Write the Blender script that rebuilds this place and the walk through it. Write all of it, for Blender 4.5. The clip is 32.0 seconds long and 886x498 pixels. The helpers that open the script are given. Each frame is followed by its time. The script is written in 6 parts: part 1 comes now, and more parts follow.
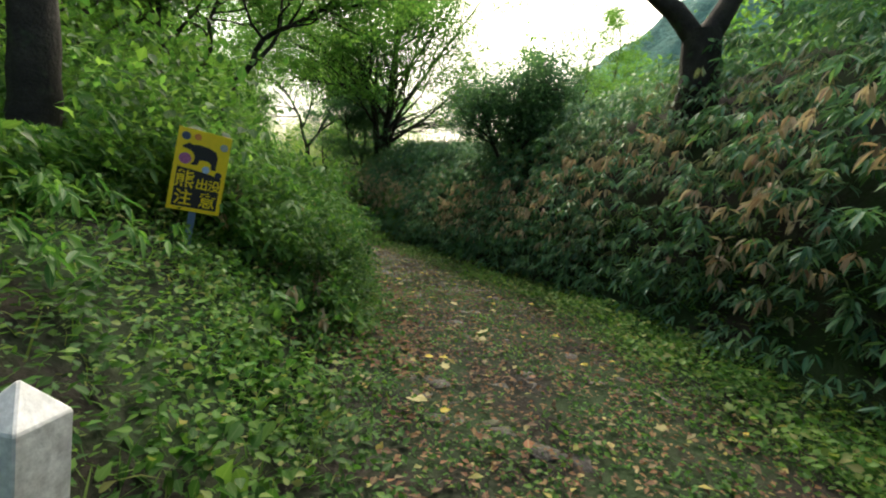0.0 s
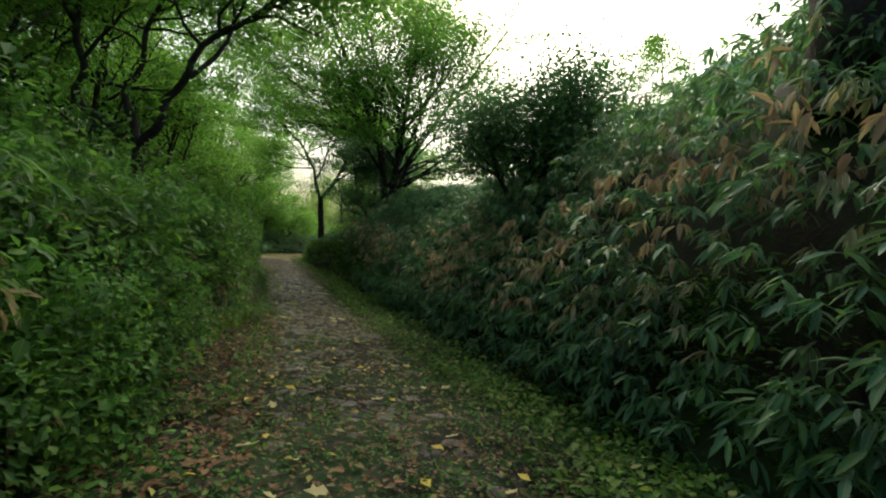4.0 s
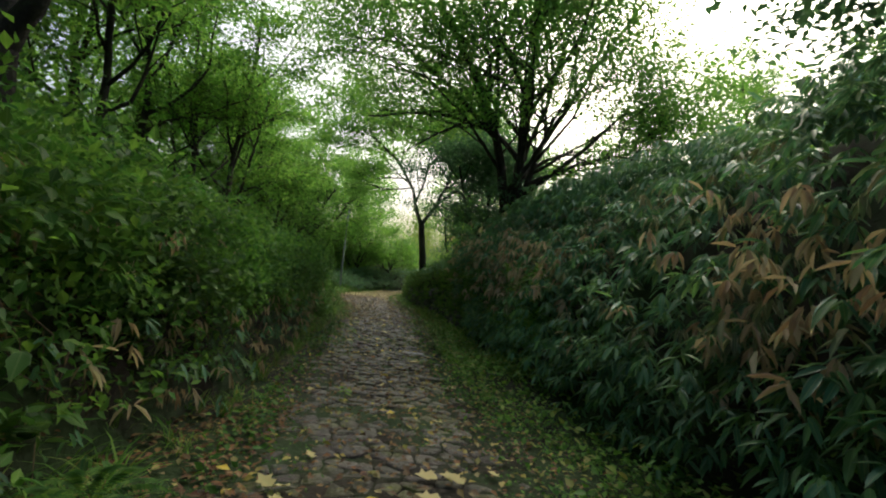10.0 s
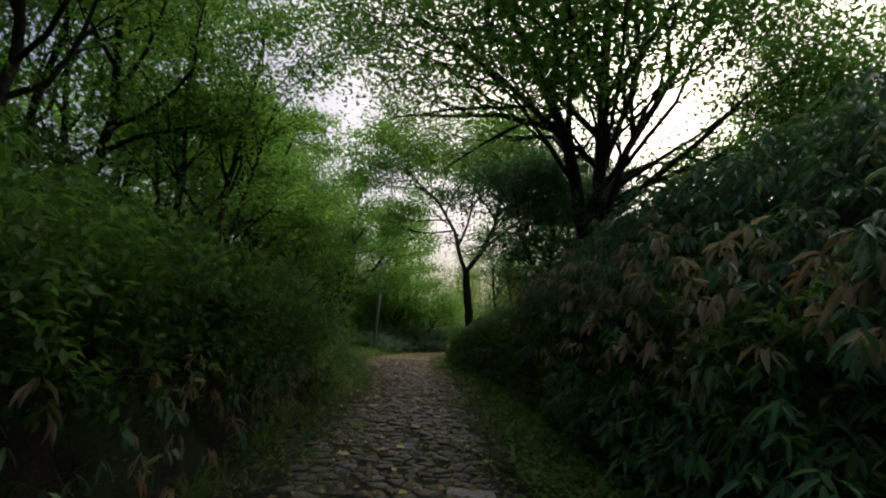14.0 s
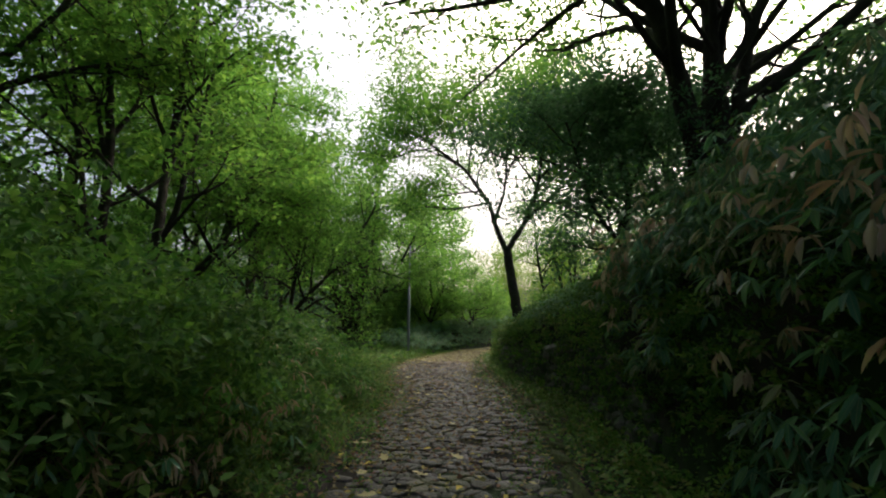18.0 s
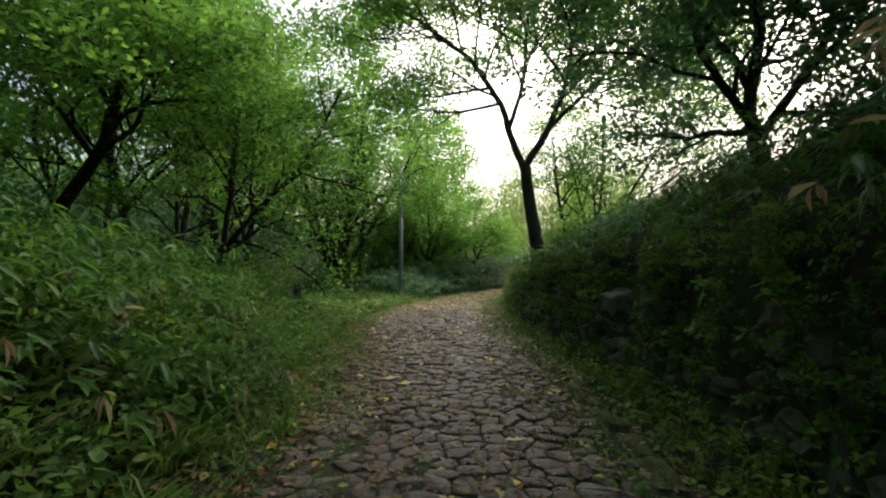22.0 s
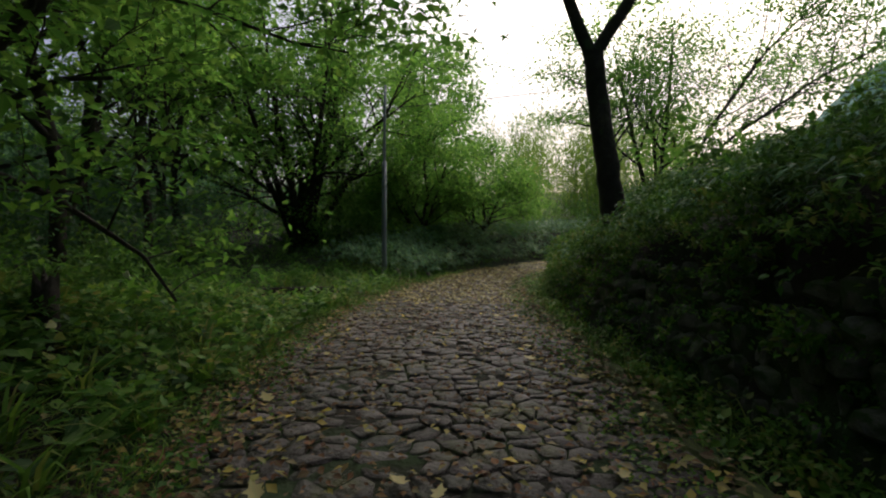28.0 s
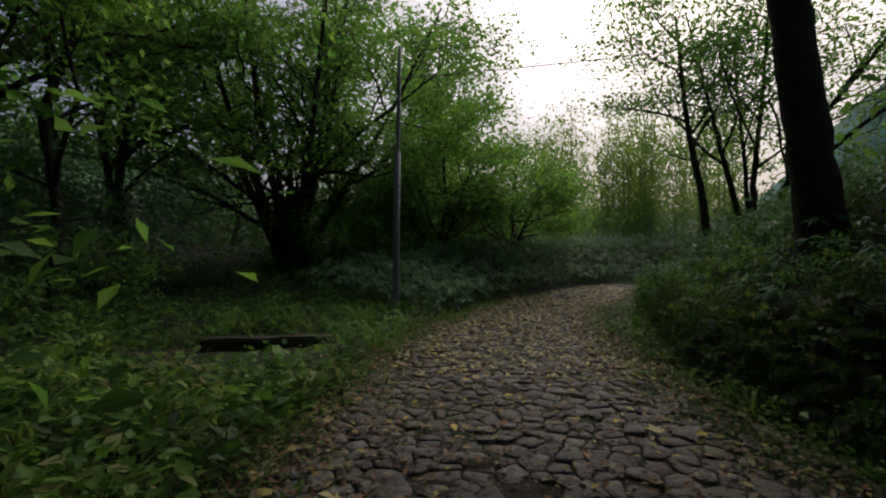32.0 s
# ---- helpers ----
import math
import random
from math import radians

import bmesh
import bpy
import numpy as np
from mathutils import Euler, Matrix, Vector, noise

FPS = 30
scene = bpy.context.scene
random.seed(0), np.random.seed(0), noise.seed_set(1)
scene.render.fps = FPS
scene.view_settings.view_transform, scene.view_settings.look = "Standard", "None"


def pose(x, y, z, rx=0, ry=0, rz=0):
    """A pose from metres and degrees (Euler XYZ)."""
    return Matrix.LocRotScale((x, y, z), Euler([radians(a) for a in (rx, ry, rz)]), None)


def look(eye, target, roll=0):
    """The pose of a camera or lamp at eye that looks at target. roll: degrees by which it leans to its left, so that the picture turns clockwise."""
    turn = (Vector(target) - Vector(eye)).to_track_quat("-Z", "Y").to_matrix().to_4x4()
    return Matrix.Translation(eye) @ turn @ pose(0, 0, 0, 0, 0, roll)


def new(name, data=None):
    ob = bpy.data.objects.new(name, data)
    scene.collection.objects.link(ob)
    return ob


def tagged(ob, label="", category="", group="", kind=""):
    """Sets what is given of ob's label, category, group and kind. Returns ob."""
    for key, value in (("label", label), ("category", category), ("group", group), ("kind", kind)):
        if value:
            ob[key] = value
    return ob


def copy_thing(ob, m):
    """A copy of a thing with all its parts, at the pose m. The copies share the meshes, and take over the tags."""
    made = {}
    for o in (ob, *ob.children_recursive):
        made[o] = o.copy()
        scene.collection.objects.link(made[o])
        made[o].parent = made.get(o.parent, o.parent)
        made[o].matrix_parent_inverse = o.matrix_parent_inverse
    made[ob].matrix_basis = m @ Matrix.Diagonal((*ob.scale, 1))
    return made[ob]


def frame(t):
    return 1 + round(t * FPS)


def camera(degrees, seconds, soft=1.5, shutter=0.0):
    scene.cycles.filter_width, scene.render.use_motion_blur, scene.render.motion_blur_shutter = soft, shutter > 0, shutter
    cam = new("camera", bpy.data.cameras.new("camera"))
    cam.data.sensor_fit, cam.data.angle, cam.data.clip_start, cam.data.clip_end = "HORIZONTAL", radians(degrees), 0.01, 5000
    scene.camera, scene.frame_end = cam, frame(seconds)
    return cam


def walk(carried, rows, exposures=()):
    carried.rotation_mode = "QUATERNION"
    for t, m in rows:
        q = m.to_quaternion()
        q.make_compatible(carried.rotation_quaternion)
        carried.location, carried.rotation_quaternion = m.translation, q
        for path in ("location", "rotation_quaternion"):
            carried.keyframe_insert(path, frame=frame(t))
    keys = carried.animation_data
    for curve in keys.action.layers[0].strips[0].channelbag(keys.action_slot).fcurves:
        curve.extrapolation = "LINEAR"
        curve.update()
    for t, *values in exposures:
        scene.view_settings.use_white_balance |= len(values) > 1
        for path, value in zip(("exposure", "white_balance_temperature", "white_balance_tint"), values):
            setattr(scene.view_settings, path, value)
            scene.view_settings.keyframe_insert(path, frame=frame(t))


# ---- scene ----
cam = camera(86.1, 32.0, soft=2.1)
METRES, EYE = 40.5, 1.5
ROWS = [
    (0.0, 0.0, 0.0, 0.0, 0.62, -5.61, -6.35),
    (0.5, 0.0032, 0.0119, 0.0002, 0.44, -2.02, -5.39),
    (1.0, 0.0045, 0.0239, 0.0004, 0.92, -1.46, -5.63),
    (1.5, 0.008, 0.0359, -0.0003, 1.53, -0.96, -5.79),
    (2.0, 0.0113, 0.05, -0.0013, 1.66, -0.03, -6.4),
    (2.5, 0.0156, 0.0643, 0.0001, 1.89, 0.52, -6.43),
    (4.5, 0.0286, 0.1225, -0.0005, 6.47, 0.91, -6.36),
    (5.0, 0.0279, 0.1384, -0.0013, 7.94, 1.03, -5.72),
    (5.5, 0.0243, 0.1531, -0.0025, 9.27, 1.62, -5.45),
    (6.0, 0.0203, 0.1672, -0.0025, 10.84, 1.9, -4.85),
    (6.5, 0.0153, 0.1831, -0.0033, 12.31, 1.94, -4.92),
    (7.0, 0.0079, 0.1992, -0.0041, 13.35, 2.15, -4.75),
    (7.5, 0.0034, 0.2166, -0.0053, 14.43, 2.15, -4.41),
    (8.0, -0.0054, 0.2323, -0.005, 15.33, 2.44, -4.23),
    (8.5, -0.0124, 0.2483, -0.006, 16.55, 2.77, -3.65),
    (9.0, -0.0207, 0.2633, -0.0071, 16.36, 3.02, -4.1),
    (9.5, -0.0243, 0.2788, -0.0085, 16.62, 3.68, -4.87),
    (10.0, -0.0298, 0.2938, -0.0083, 17.55, 4.03, -5.56),
    (10.5, -0.0345, 0.3081, -0.0078, 17.86, 5.29, -6.16),
    (11.0, -0.0365, 0.3237, -0.0085, 18.23, 6.65, -6.43),
    (11.5, -0.0422, 0.34, -0.0093, 18.74, 8.25, -6.44),
    (12.0, -0.0461, 0.3554, -0.0096, 19.86, 9.21, -6.05),
    (12.5, -0.0552, 0.37, -0.0103, 20.81, 10.0, -6.17),
    (13.0, -0.0619, 0.3823, -0.0097, 21.52, 10.65, -5.32),
    (13.5, -0.0688, 0.3981, -0.0102, 22.35, 10.73, -4.8),
    (14.0, -0.0772, 0.4114, -0.011, 22.83, 10.75, -4.36),
    (14.5, -0.0831, 0.4252, -0.0124, 23.47, 10.61, -3.27),
    (16.5, -0.1058, 0.4797, -0.0077, 25.81, 9.91, -1.38),
    (17.0, -0.1122, 0.4938, -0.0075, 26.98, 9.82, -0.48),
    (17.5, -0.1206, 0.5075, -0.0075, 27.36, 9.96, -0.39),
    (18.0, -0.1255, 0.5199, -0.0064, 27.83, 9.66, 0.28),
    (18.5, -0.133, 0.536, -0.0078, 28.67, 9.26, 0.51),
    (19.0, -0.143, 0.55, -0.0078, 28.7, 9.05, 0.21),
    (19.5, -0.1503, 0.5665, -0.0087, 28.45, 8.45, 0.24),
    (20.0, -0.1599, 0.5821, -0.0073, 28.28, 7.43, 0.41),
    (20.5, -0.165, 0.597, -0.008, 28.34, 6.04, 0.65),
    (21.0, -0.1733, 0.6107, -0.0085, 28.34, 4.66, 0.33),
    (21.5, -0.1778, 0.6251, -0.0083, 28.41, 3.64, 0.58),
    (22.0, -0.1843, 0.6396, -0.008, 28.14, 2.61, 0.48),
    (22.5, -0.1906, 0.653, -0.0068, 28.16, 1.83, 0.52),
    (23.0, -0.1972, 0.667, -0.0075, 28.37, 1.31, 0.24),
    (23.5, -0.206, 0.6801, -0.0082, 28.43, 1.0, -0.08),
    (24.0, -0.2125, 0.6937, -0.0104, 28.75, 0.66, -0.12),
    (24.5, -0.2224, 0.7084, -0.0111, 28.53, 0.54, -0.63),
    (25.0, -0.229, 0.7227, -0.0109, 28.43, 0.27, -0.46),
    (25.5, -0.2393, 0.7387, -0.011, 28.18, 0.11, -0.54),
    (27.5, -0.2698, 0.7907, -0.0089, 27.81, -0.56, -0.05),
    (28.0, -0.2784, 0.8045, -0.0091, 27.74, -1.11, 0.32),
    (28.5, -0.2848, 0.8172, -0.0087, 28.09, -0.71, 0.47),
    (29.0, -0.293, 0.8304, -0.0085, 28.6, -0.46, 0.23),
    (29.5, -0.3022, 0.8423, -0.007, 28.8, 0.01, 0.13),
    (30.0, -0.3111, 0.8542, -0.0082, 29.15, 0.23, 0.13),
    (30.5, -0.323, 0.8636, -0.0081, 28.99, 0.51, -0.22),
    (31.0, -0.3314, 0.8733, -0.0072, 28.85, 0.5, 0.03),
    (31.5, -0.3418, 0.8862, -0.0071, 28.38, 0.58, -0.02),
    (32.0, -0.3509, 0.8975, -0.0072, 27.93, 0.98, -0.1),
]
EXPOSURES = [(0.0, 1.1, 6500, 3), (2.0, 0.95, 6500, 0), (5.0, 0.5, 6400, 0), (7.0, 1.0, 6500, 0), (9.0, 1.25, 6300, 9), (10.0, 0.7, 6300, 6), (11.0, 0.45, 6300, 9), (13.0, -0.05, 6200, 15), (14.0, -0.2, 6200, 14), (17.0, 0.70, 6300, 12), (19.0, 0.65, 6200, 14), (21.0, 0.75, 6200, 14), (23.0, 1.10, 6300, 12), (25.0, 0.95, 6200, 13), (28.0, -0.1, 6150, 15), (32.0, -0.7, 6050, 17)]
walk(cam, [(t, pose(0, 0, EYE) @ pose(METRES * x, METRES * y, METRES * z, 90 + pitch, roll, yaw)) for t, x, y, z, yaw, pitch, roll in ROWS], EXPOSURES)

# ---- world and sun: bright, thinly overcast sky ----
SUN_UP, SUN_AZ = 46.0, 2.0  # degrees above the horizon, degrees right of +y
world = bpy.data.worlds.new("sky")
scene.world = world
world.use_nodes = True
wn = world.node_tree.nodes
sky = wn.new("ShaderNodeTexSky")
sky.sky_type, sky.sun_disc = "NISHITA", False
sky.sun_elevation, sky.sun_rotation = radians(SUN_UP), radians(SUN_AZ)
sky.air_density, sky.dust_density, sky.ozone_density = 1.0, 9.0, 0.6
wn["Background"].inputs["Strength"].default_value = 0.15
world.node_tree.links.new(sky.outputs[0], wn["Background"].inputs[0])
sun_data = bpy.data.lights.new("sun", "SUN")
sun_data.energy, sun_data.angle, sun_data.color = 1.5, radians(75), (1.0, 0.95, 0.86)
sun = new("sun", sun_data)
az, up = radians(SUN_AZ), radians(SUN_UP)
sun.matrix_world = look(Vector((math.sin(az) * math.cos(up), math.cos(az) * math.cos(up), math.sin(up))) * 200, (0, 0, 0))

# ---- materials ----
rng = np.random.default_rng(7)


def mat_nodes(name):
    m = bpy.data.materials.new(name)
    m.use_nodes = True
    t = m.node_tree
    return m, t, t.nodes["Principled BSDF"], t.nodes["Material Output"]


def ramp(t, fac, stops):
    r = t.nodes.new("ShaderNodeValToRGB")
    while len(r.color_ramp.elements) < len(stops):
        r.color_ramp.elements.new(0.5)
    for e, (p, c) in zip(r.color_ramp.elements, stops):
        e.position, e.color = p, (*c, 1)
    t.links.new(fac, r.inputs[0])
    return r.outputs[0]


def noise_tex(t, scale, detail=4, coord="Object", rough=0.6):
    c = t.nodes.new("ShaderNodeTexCoord")
    n = t.nodes.new("ShaderNodeTexNoise")
    n.inputs["Scale"].default_value, n.inputs["Detail"].default_value = scale, detail
    n.inputs["Roughness"].default_value = rough
    t.links.new(c.outputs[coord], n.inputs["Vector"])
    return n.outputs[0]


def mix_col(t, fac, a, b, mode="MIX"):
    n = t.nodes.new("ShaderNodeMix")
    n.data_type, n.blend_type = "RGBA", mode
    for sock, v in ((n.inputs[0], fac), (n.inputs[6], a), (n.inputs[7], b)):
        if isinstance(v, (int, float)):
            sock.default_value = v
        elif isinstance(v, tuple):
            sock.default_value = (*v, 1)
        else:
            t.links.new(v, sock)
    return n.outputs[2]


def maths(t, op, a, b=0.0, c=0.0):
    n = t.nodes.new("ShaderNodeMath")
    n.operation = op
    for sock, v in zip(n.inputs, (a, b, c)):
        if isinstance(v, (int, float)):
            sock.default_value = v
        else:
            t.links.new(v, sock)
    return n.outputs[0]


def bump(t, bsdf, height, strength, dist):
    b = t.nodes.new("ShaderNodeBump")
    b.inputs["Strength"].default_value, b.inputs["Distance"].default_value = strength, dist
    t.links.new(height, b.inputs["Height"])
    t.links.new(b.outputs[0], bsdf.inputs["Normal"])


def leaf_mat(name, cols, through_light=0.35, rough=0.45, rib=0.25, margin=0.0, patch=0.35, margin_col=(0.34, 0.36, 0.22), gloss=0.2):
    """Leaves: a colour for each leaf, patches at plant size, paler midrib, light passing through."""
    m, t, b, out = mat_nodes(name)
    g = t.nodes.new("ShaderNodeNewGeometry")
    cols = [(r * 1.08, g * 0.98, b * 1.18) if g > 1.3 * r else (r, g, b) for r, g, b in cols]
    n = len(cols)
    col = ramp(t, g.outputs["Random Per Island"], [(i / max(1, n - 1), c) for i, c in enumerate(cols)])
    big = noise_tex(t, 0.9, 3)
    dark = mix_col(t, 1.0, col, ramp(t, big, [(0.3, (1 - patch,) * 3), (0.7, (1 + patch * 0.6, 1 + patch * 0.6, 1 + patch * 0.3))]), "MULTIPLY")
    uv = t.nodes.new("ShaderNodeUVMap")
    sep = t.nodes.new("ShaderNodeSeparateXYZ")
    t.links.new(uv.outputs[0], sep.inputs[0])
    across = maths(t, "ABSOLUTE", maths(t, "MULTIPLY_ADD", sep.outputs[1], 2.0, -1.0))
    ribf = maths(t, "MULTIPLY", maths(t, "LESS_THAN", across, 0.09), rib)
    col2 = mix_col(t, ribf, dark, (0.35, 0.42, 0.2))
    if margin:
        edge = maths(t, "MULTIPLY", maths(t, "GREATER_THAN", across, 0.74), margin)
        edge = maths(t, "MULTIPLY", edge, maths(t, "GREATER_THAN", maths(t, "FRACT", maths(t, "MULTIPLY", g.outputs["Random Per Island"], 37.0)), 0.55))
        col2 = mix_col(t, edge, col2, margin_col)
    t.links.new(col2, b.inputs["Base Color"])
    b.inputs["Roughness"].default_value = rough
    b.inputs["Specular IOR Level"].default_value = gloss
    tr = t.nodes.new("ShaderNodeBsdfTranslucent")
    t.links.new(mix_col(t, 1.0, col2, (1.5, 1.5, 1.0), "MULTIPLY"), tr.inputs[0])
    mx = t.nodes.new("ShaderNodeMixShader")
    mx.inputs[0].default_value = through_light
    t.links.new(b.outputs[0], mx.inputs[1])
    t.links.new(tr.outputs[0], mx.inputs[2])
    t.links.new(mx.outputs[0], out.inputs[0])
    return m


def rough_mat(name, stops, scale, rough=0.85, bump_scale=30, bump_strength=0.6, bump_dist=0.02, island=0.0, objrand=0.0, fine=40, moss=None, metal=0.0, spec=0.4):
    """Mineral, bark or painted surface: stains at large scale, grain at fine scale, relief."""
    m, t, b, out = mat_nodes(name)
    col = ramp(t, noise_tex(t, scale, 6), stops)
    grain = noise_tex(t, fine, 3)
    col = mix_col(t, 1.0, col, ramp(t, grain, [(0.3, (0.72, 0.72, 0.72)), (0.7, (1.2, 1.2, 1.2))]), "MULTIPLY")
    if island and objrand:
        g = t.nodes.new("ShaderNodeNewGeometry")
        o = t.nodes.new("ShaderNodeObjectInfo")
        f = maths(t, "FRACT", maths(t, "ADD", g.outputs["Random Per Island"], o.outputs["Random"]))
        col = mix_col(t, 1.0, col, ramp(t, f, [(0, (0.5, 0.46, 0.46)), (0.25, (1.0, 0.9, 0.95)), (0.5, (0.78, 0.86, 0.74)), (0.75, (1.15, 1.1, 1.12)), (1, (1.75, 1.72, 1.7))]), "MULTIPLY")
    elif island:
        g = t.nodes.new("ShaderNodeNewGeometry")
        col = mix_col(t, 1.0, col, ramp(t, g.outputs["Random Per Island"], [(0, (1 - island,) * 3), (0.5, (1, 0.97, 0.96)), (1, (1 + island,) * 3)]), "MULTIPLY")
    elif objrand:
        o = t.nodes.new("ShaderNodeObjectInfo")
        col = mix_col(t, 1.0, col, ramp(t, o.outputs["Random"], [(0, (1 - objrand,) * 3), (0.5, (1, 0.97, 0.96)), (1, (1 + objrand,) * 3)]), "MULTIPLY")
    if moss:
        f = ramp(t, noise_tex(t, moss[1], 5), [(moss[2], (0, 0, 0)), (moss[2] + 0.12, (1, 1, 1))])
        col = mix_col(t, f, col, moss[0])
    t.links.new(col, b.inputs["Base Color"])
    b.inputs["Roughness"].default_value, b.inputs["Metallic"].default_value = rough, metal
    b.inputs["Specular IOR Level"].default_value = spec
    bump(t, b, noise_tex(t, bump_scale, 5), bump_strength, bump_dist)
    return m


def plain(name, col, rough=0.5, metal=0.0, vary=0.12, scale=18):
    """Paint or metal with slight dirt."""
    m, t, b, out = mat_nodes(name)
    c = mix_col(t, 1.0, col, ramp(t, noise_tex(t, scale, 6), [(0.35, (1 - vary,) * 3), (0.65, (1 + vary * 0.5,) * 3)]), "MULTIPLY")
    t.links.new(c, b.inputs["Base Color"])
    b.inputs["Roughness"].default_value, b.inputs["Metallic"].default_value = rough, metal
    return m


SASA = leaf_mat("sasa_leaf", [(0.05, 0.14, 0.065), (0.066, 0.185, 0.095), (0.086, 0.225, 0.115), (0.085, 0.205, 0.065), (0.14, 0.29, 0.095)], 0.36, 0.42, 0.25, 0.4, 0.3, gloss=0.26)
YOUNG = leaf_mat("young_sasa_leaf", [(0.035, 0.125, 0.022), (0.055, 0.17, 0.03), (0.08, 0.21, 0.036), (0.12, 0.26, 0.05)], 0.42, 0.5, 0.25, 0.0, 0.4)
FADING = leaf_mat("fading_sasa_leaf", [(0.1, 0.17, 0.09), (0.16, 0.19, 0.11), (0.24, 0.21, 0.14), (0.12, 0.2, 0.08)], 0.3, 0.6, 0.3, 1.0, 0.25, (0.52, 0.5, 0.36))
DEAD = leaf_mat("dead_sasa_leaf", [(0.3, 0.2, 0.15), (0.46, 0.36, 0.27), (0.48, 0.4, 0.3), (0.36, 0.22, 0.155), (0.52, 0.47, 0.37)], 0.3, 0.7, 0.15, 0.5, 0.2, (0.5, 0.45, 0.32))
SHRUB = leaf_mat("shrub_leaf", [(0.032, 0.095, 0.02), (0.05, 0.145, 0.027), (0.072, 0.185, 0.032), (0.12, 0.25, 0.042), (0.055, 0.14, 0.032)], 0.46, 0.55, 0.1, 0, 0.6)
HERB = leaf_mat("herb_leaf", [(0.028, 0.09, 0.018), (0.046, 0.14, 0.025), (0.07, 0.19, 0.03), (0.13, 0.26, 0.042)], 0.4, 0.55, 0.1, 0, 0.6)
GRASS = leaf_mat("grass_blade", [(0.05, 0.15, 0.02), (0.09, 0.22, 0.03), (0.14, 0.27, 0.04), (0.22, 0.22, 0.08)], 0.38, 0.55, 0.1, 0, 0.35)
CANOPY = leaf_mat("canopy_leaf", [(0.055, 0.16, 0.03), (0.085, 0.215, 0.04), (0.115, 0.265, 0.048), (0.17, 0.32, 0.06)], 0.68, 0.55, 0.1, 0, 0.3)
# evergreens; its darkness also stands in for shade in the deep wood
DARKLEAF = leaf_mat("evergreen_and_wood_shade_leaf", [(0.04, 0.11, 0.055), (0.06, 0.15, 0.07), (0.08, 0.185, 0.08)], 0.4, 0.5, 0.1, 0, 0.3)
BAMBOO = leaf_mat("bamboo_leaf", [(0.14, 0.26, 0.045), (0.18, 0.31, 0.055), (0.22, 0.34, 0.08)], 0.5, 0.55, 0.1, 0, 0.25)
LITTER = leaf_mat("fallen_leaf_mix", [(0.08, 0.048, 0.03), (0.14, 0.09, 0.05), (0.26, 0.22, 0.12), (0.38, 0.3, 0.07), (0.2, 0.22, 0.07), (0.17, 0.08, 0.045), (0.1, 0.06, 0.04)], 0.15, 0.6, 0.2, 0, 0.15)
RUSSET = leaf_mat("russet_litter", [(0.06, 0.03, 0.02), (0.12, 0.055, 0.03), (0.18, 0.085, 0.04), (0.24, 0.15, 0.07), (0.09, 0.05, 0.03)], 0.12, 0.65, 0.15, 0, 0.2)
YELLOW = leaf_mat("yellow_fallen_leaf", [(0.6, 0.42, 0.04), (0.62, 0.5, 0.09)], 0.2, 0.55, 0.3, 0, 0.1)
PALE = leaf_mat("pale_fallen_leaf", [(0.5, 0.42, 0.2), (0.42, 0.4, 0.2)], 0.2, 0.6, 0.3, 0, 0.1)
BROWNLEAF = leaf_mat("brown_fallen_leaf", [(0.3, 0.12, 0.05), (0.2, 0.09, 0.05)], 0.15, 0.6, 0.3, 0, 0.1)
BARK = rough_mat("dark_bark", [(0.3, (0.016, 0.013, 0.01)), (0.55, (0.035, 0.029, 0.022)), (0.75, (0.07, 0.06, 0.048))], 3.5, 0.9, 22, 0.9, 0.03, moss=((0.05, 0.075, 0.03), 2.2, 0.58))
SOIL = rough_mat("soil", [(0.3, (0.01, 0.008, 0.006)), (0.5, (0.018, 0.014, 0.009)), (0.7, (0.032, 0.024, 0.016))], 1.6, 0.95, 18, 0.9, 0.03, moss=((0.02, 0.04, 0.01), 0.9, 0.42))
STONE = rough_mat("paving_stone", [(0.28, (0.025, 0.022, 0.02)), (0.5, (0.053, 0.047, 0.043)), (0.72, (0.135, 0.122, 0.114))], 5, 0.45, 26, 1.0, 0.03, island=0.5, objrand=0.5, fine=70, moss=((0.075, 0.08, 0.022), 1.7, 0.54))
MOSSKERB = rough_mat("mossy_kerb_stone", [(0.3, (0.05, 0.06, 0.025)), (0.5, (0.085, 0.11, 0.03)), (0.7, (0.14, 0.15, 0.05))], 5, 0.9, 40, 1.0, 0.03, moss=((0.1, 0.15, 0.03), 3.0, 0.5))
WALLSTONE = rough_mat("wall_stone", [(0.25, (0.06, 0.055, 0.05)), (0.5, (0.12, 0.11, 0.1)), (0.75, (0.2, 0.18, 0.165))], 3, 0.85, 18, 0.8, 0.02, objrand=0.35, moss=((0.05, 0.075, 0.03), 2.0, 0.48))
POSTSTONE = rough_mat("white_post_stone", [(0.25, (0.5, 0.48, 0.45)), (0.5, (0.66, 0.65, 0.63)), (0.75, (0.75, 0.75, 0.74))], 9, 0.8, 60, 0.35, 0.004)
POSTSTONE_DULL = rough_mat("pale_slab_stone", [(0.25, (0.2, 0.19, 0.18)), (0.5, (0.3, 0.29, 0.28)), (0.75, (0.38, 0.37, 0.35))], 6, 0.75, 40, 0.4, 0.006)
STEEL = plain("galvanised_steel", (0.17, 0.19, 0.21), 0.6, 0.35)
BLUE = plain("blue_grey_post_paint", (0.1, 0.16, 0.24), 0.5)
SIGNYEL = plain("yellow_sign_paint", (0.95, 0.66, 0.012), 0.35, 0, 0.06)
SIGNBLK = plain("black_sign_paint", (0.012, 0.01, 0.012), 0.45)
WIRE = plain("cable_sheath", (0.02, 0.02, 0.022), 0.6)


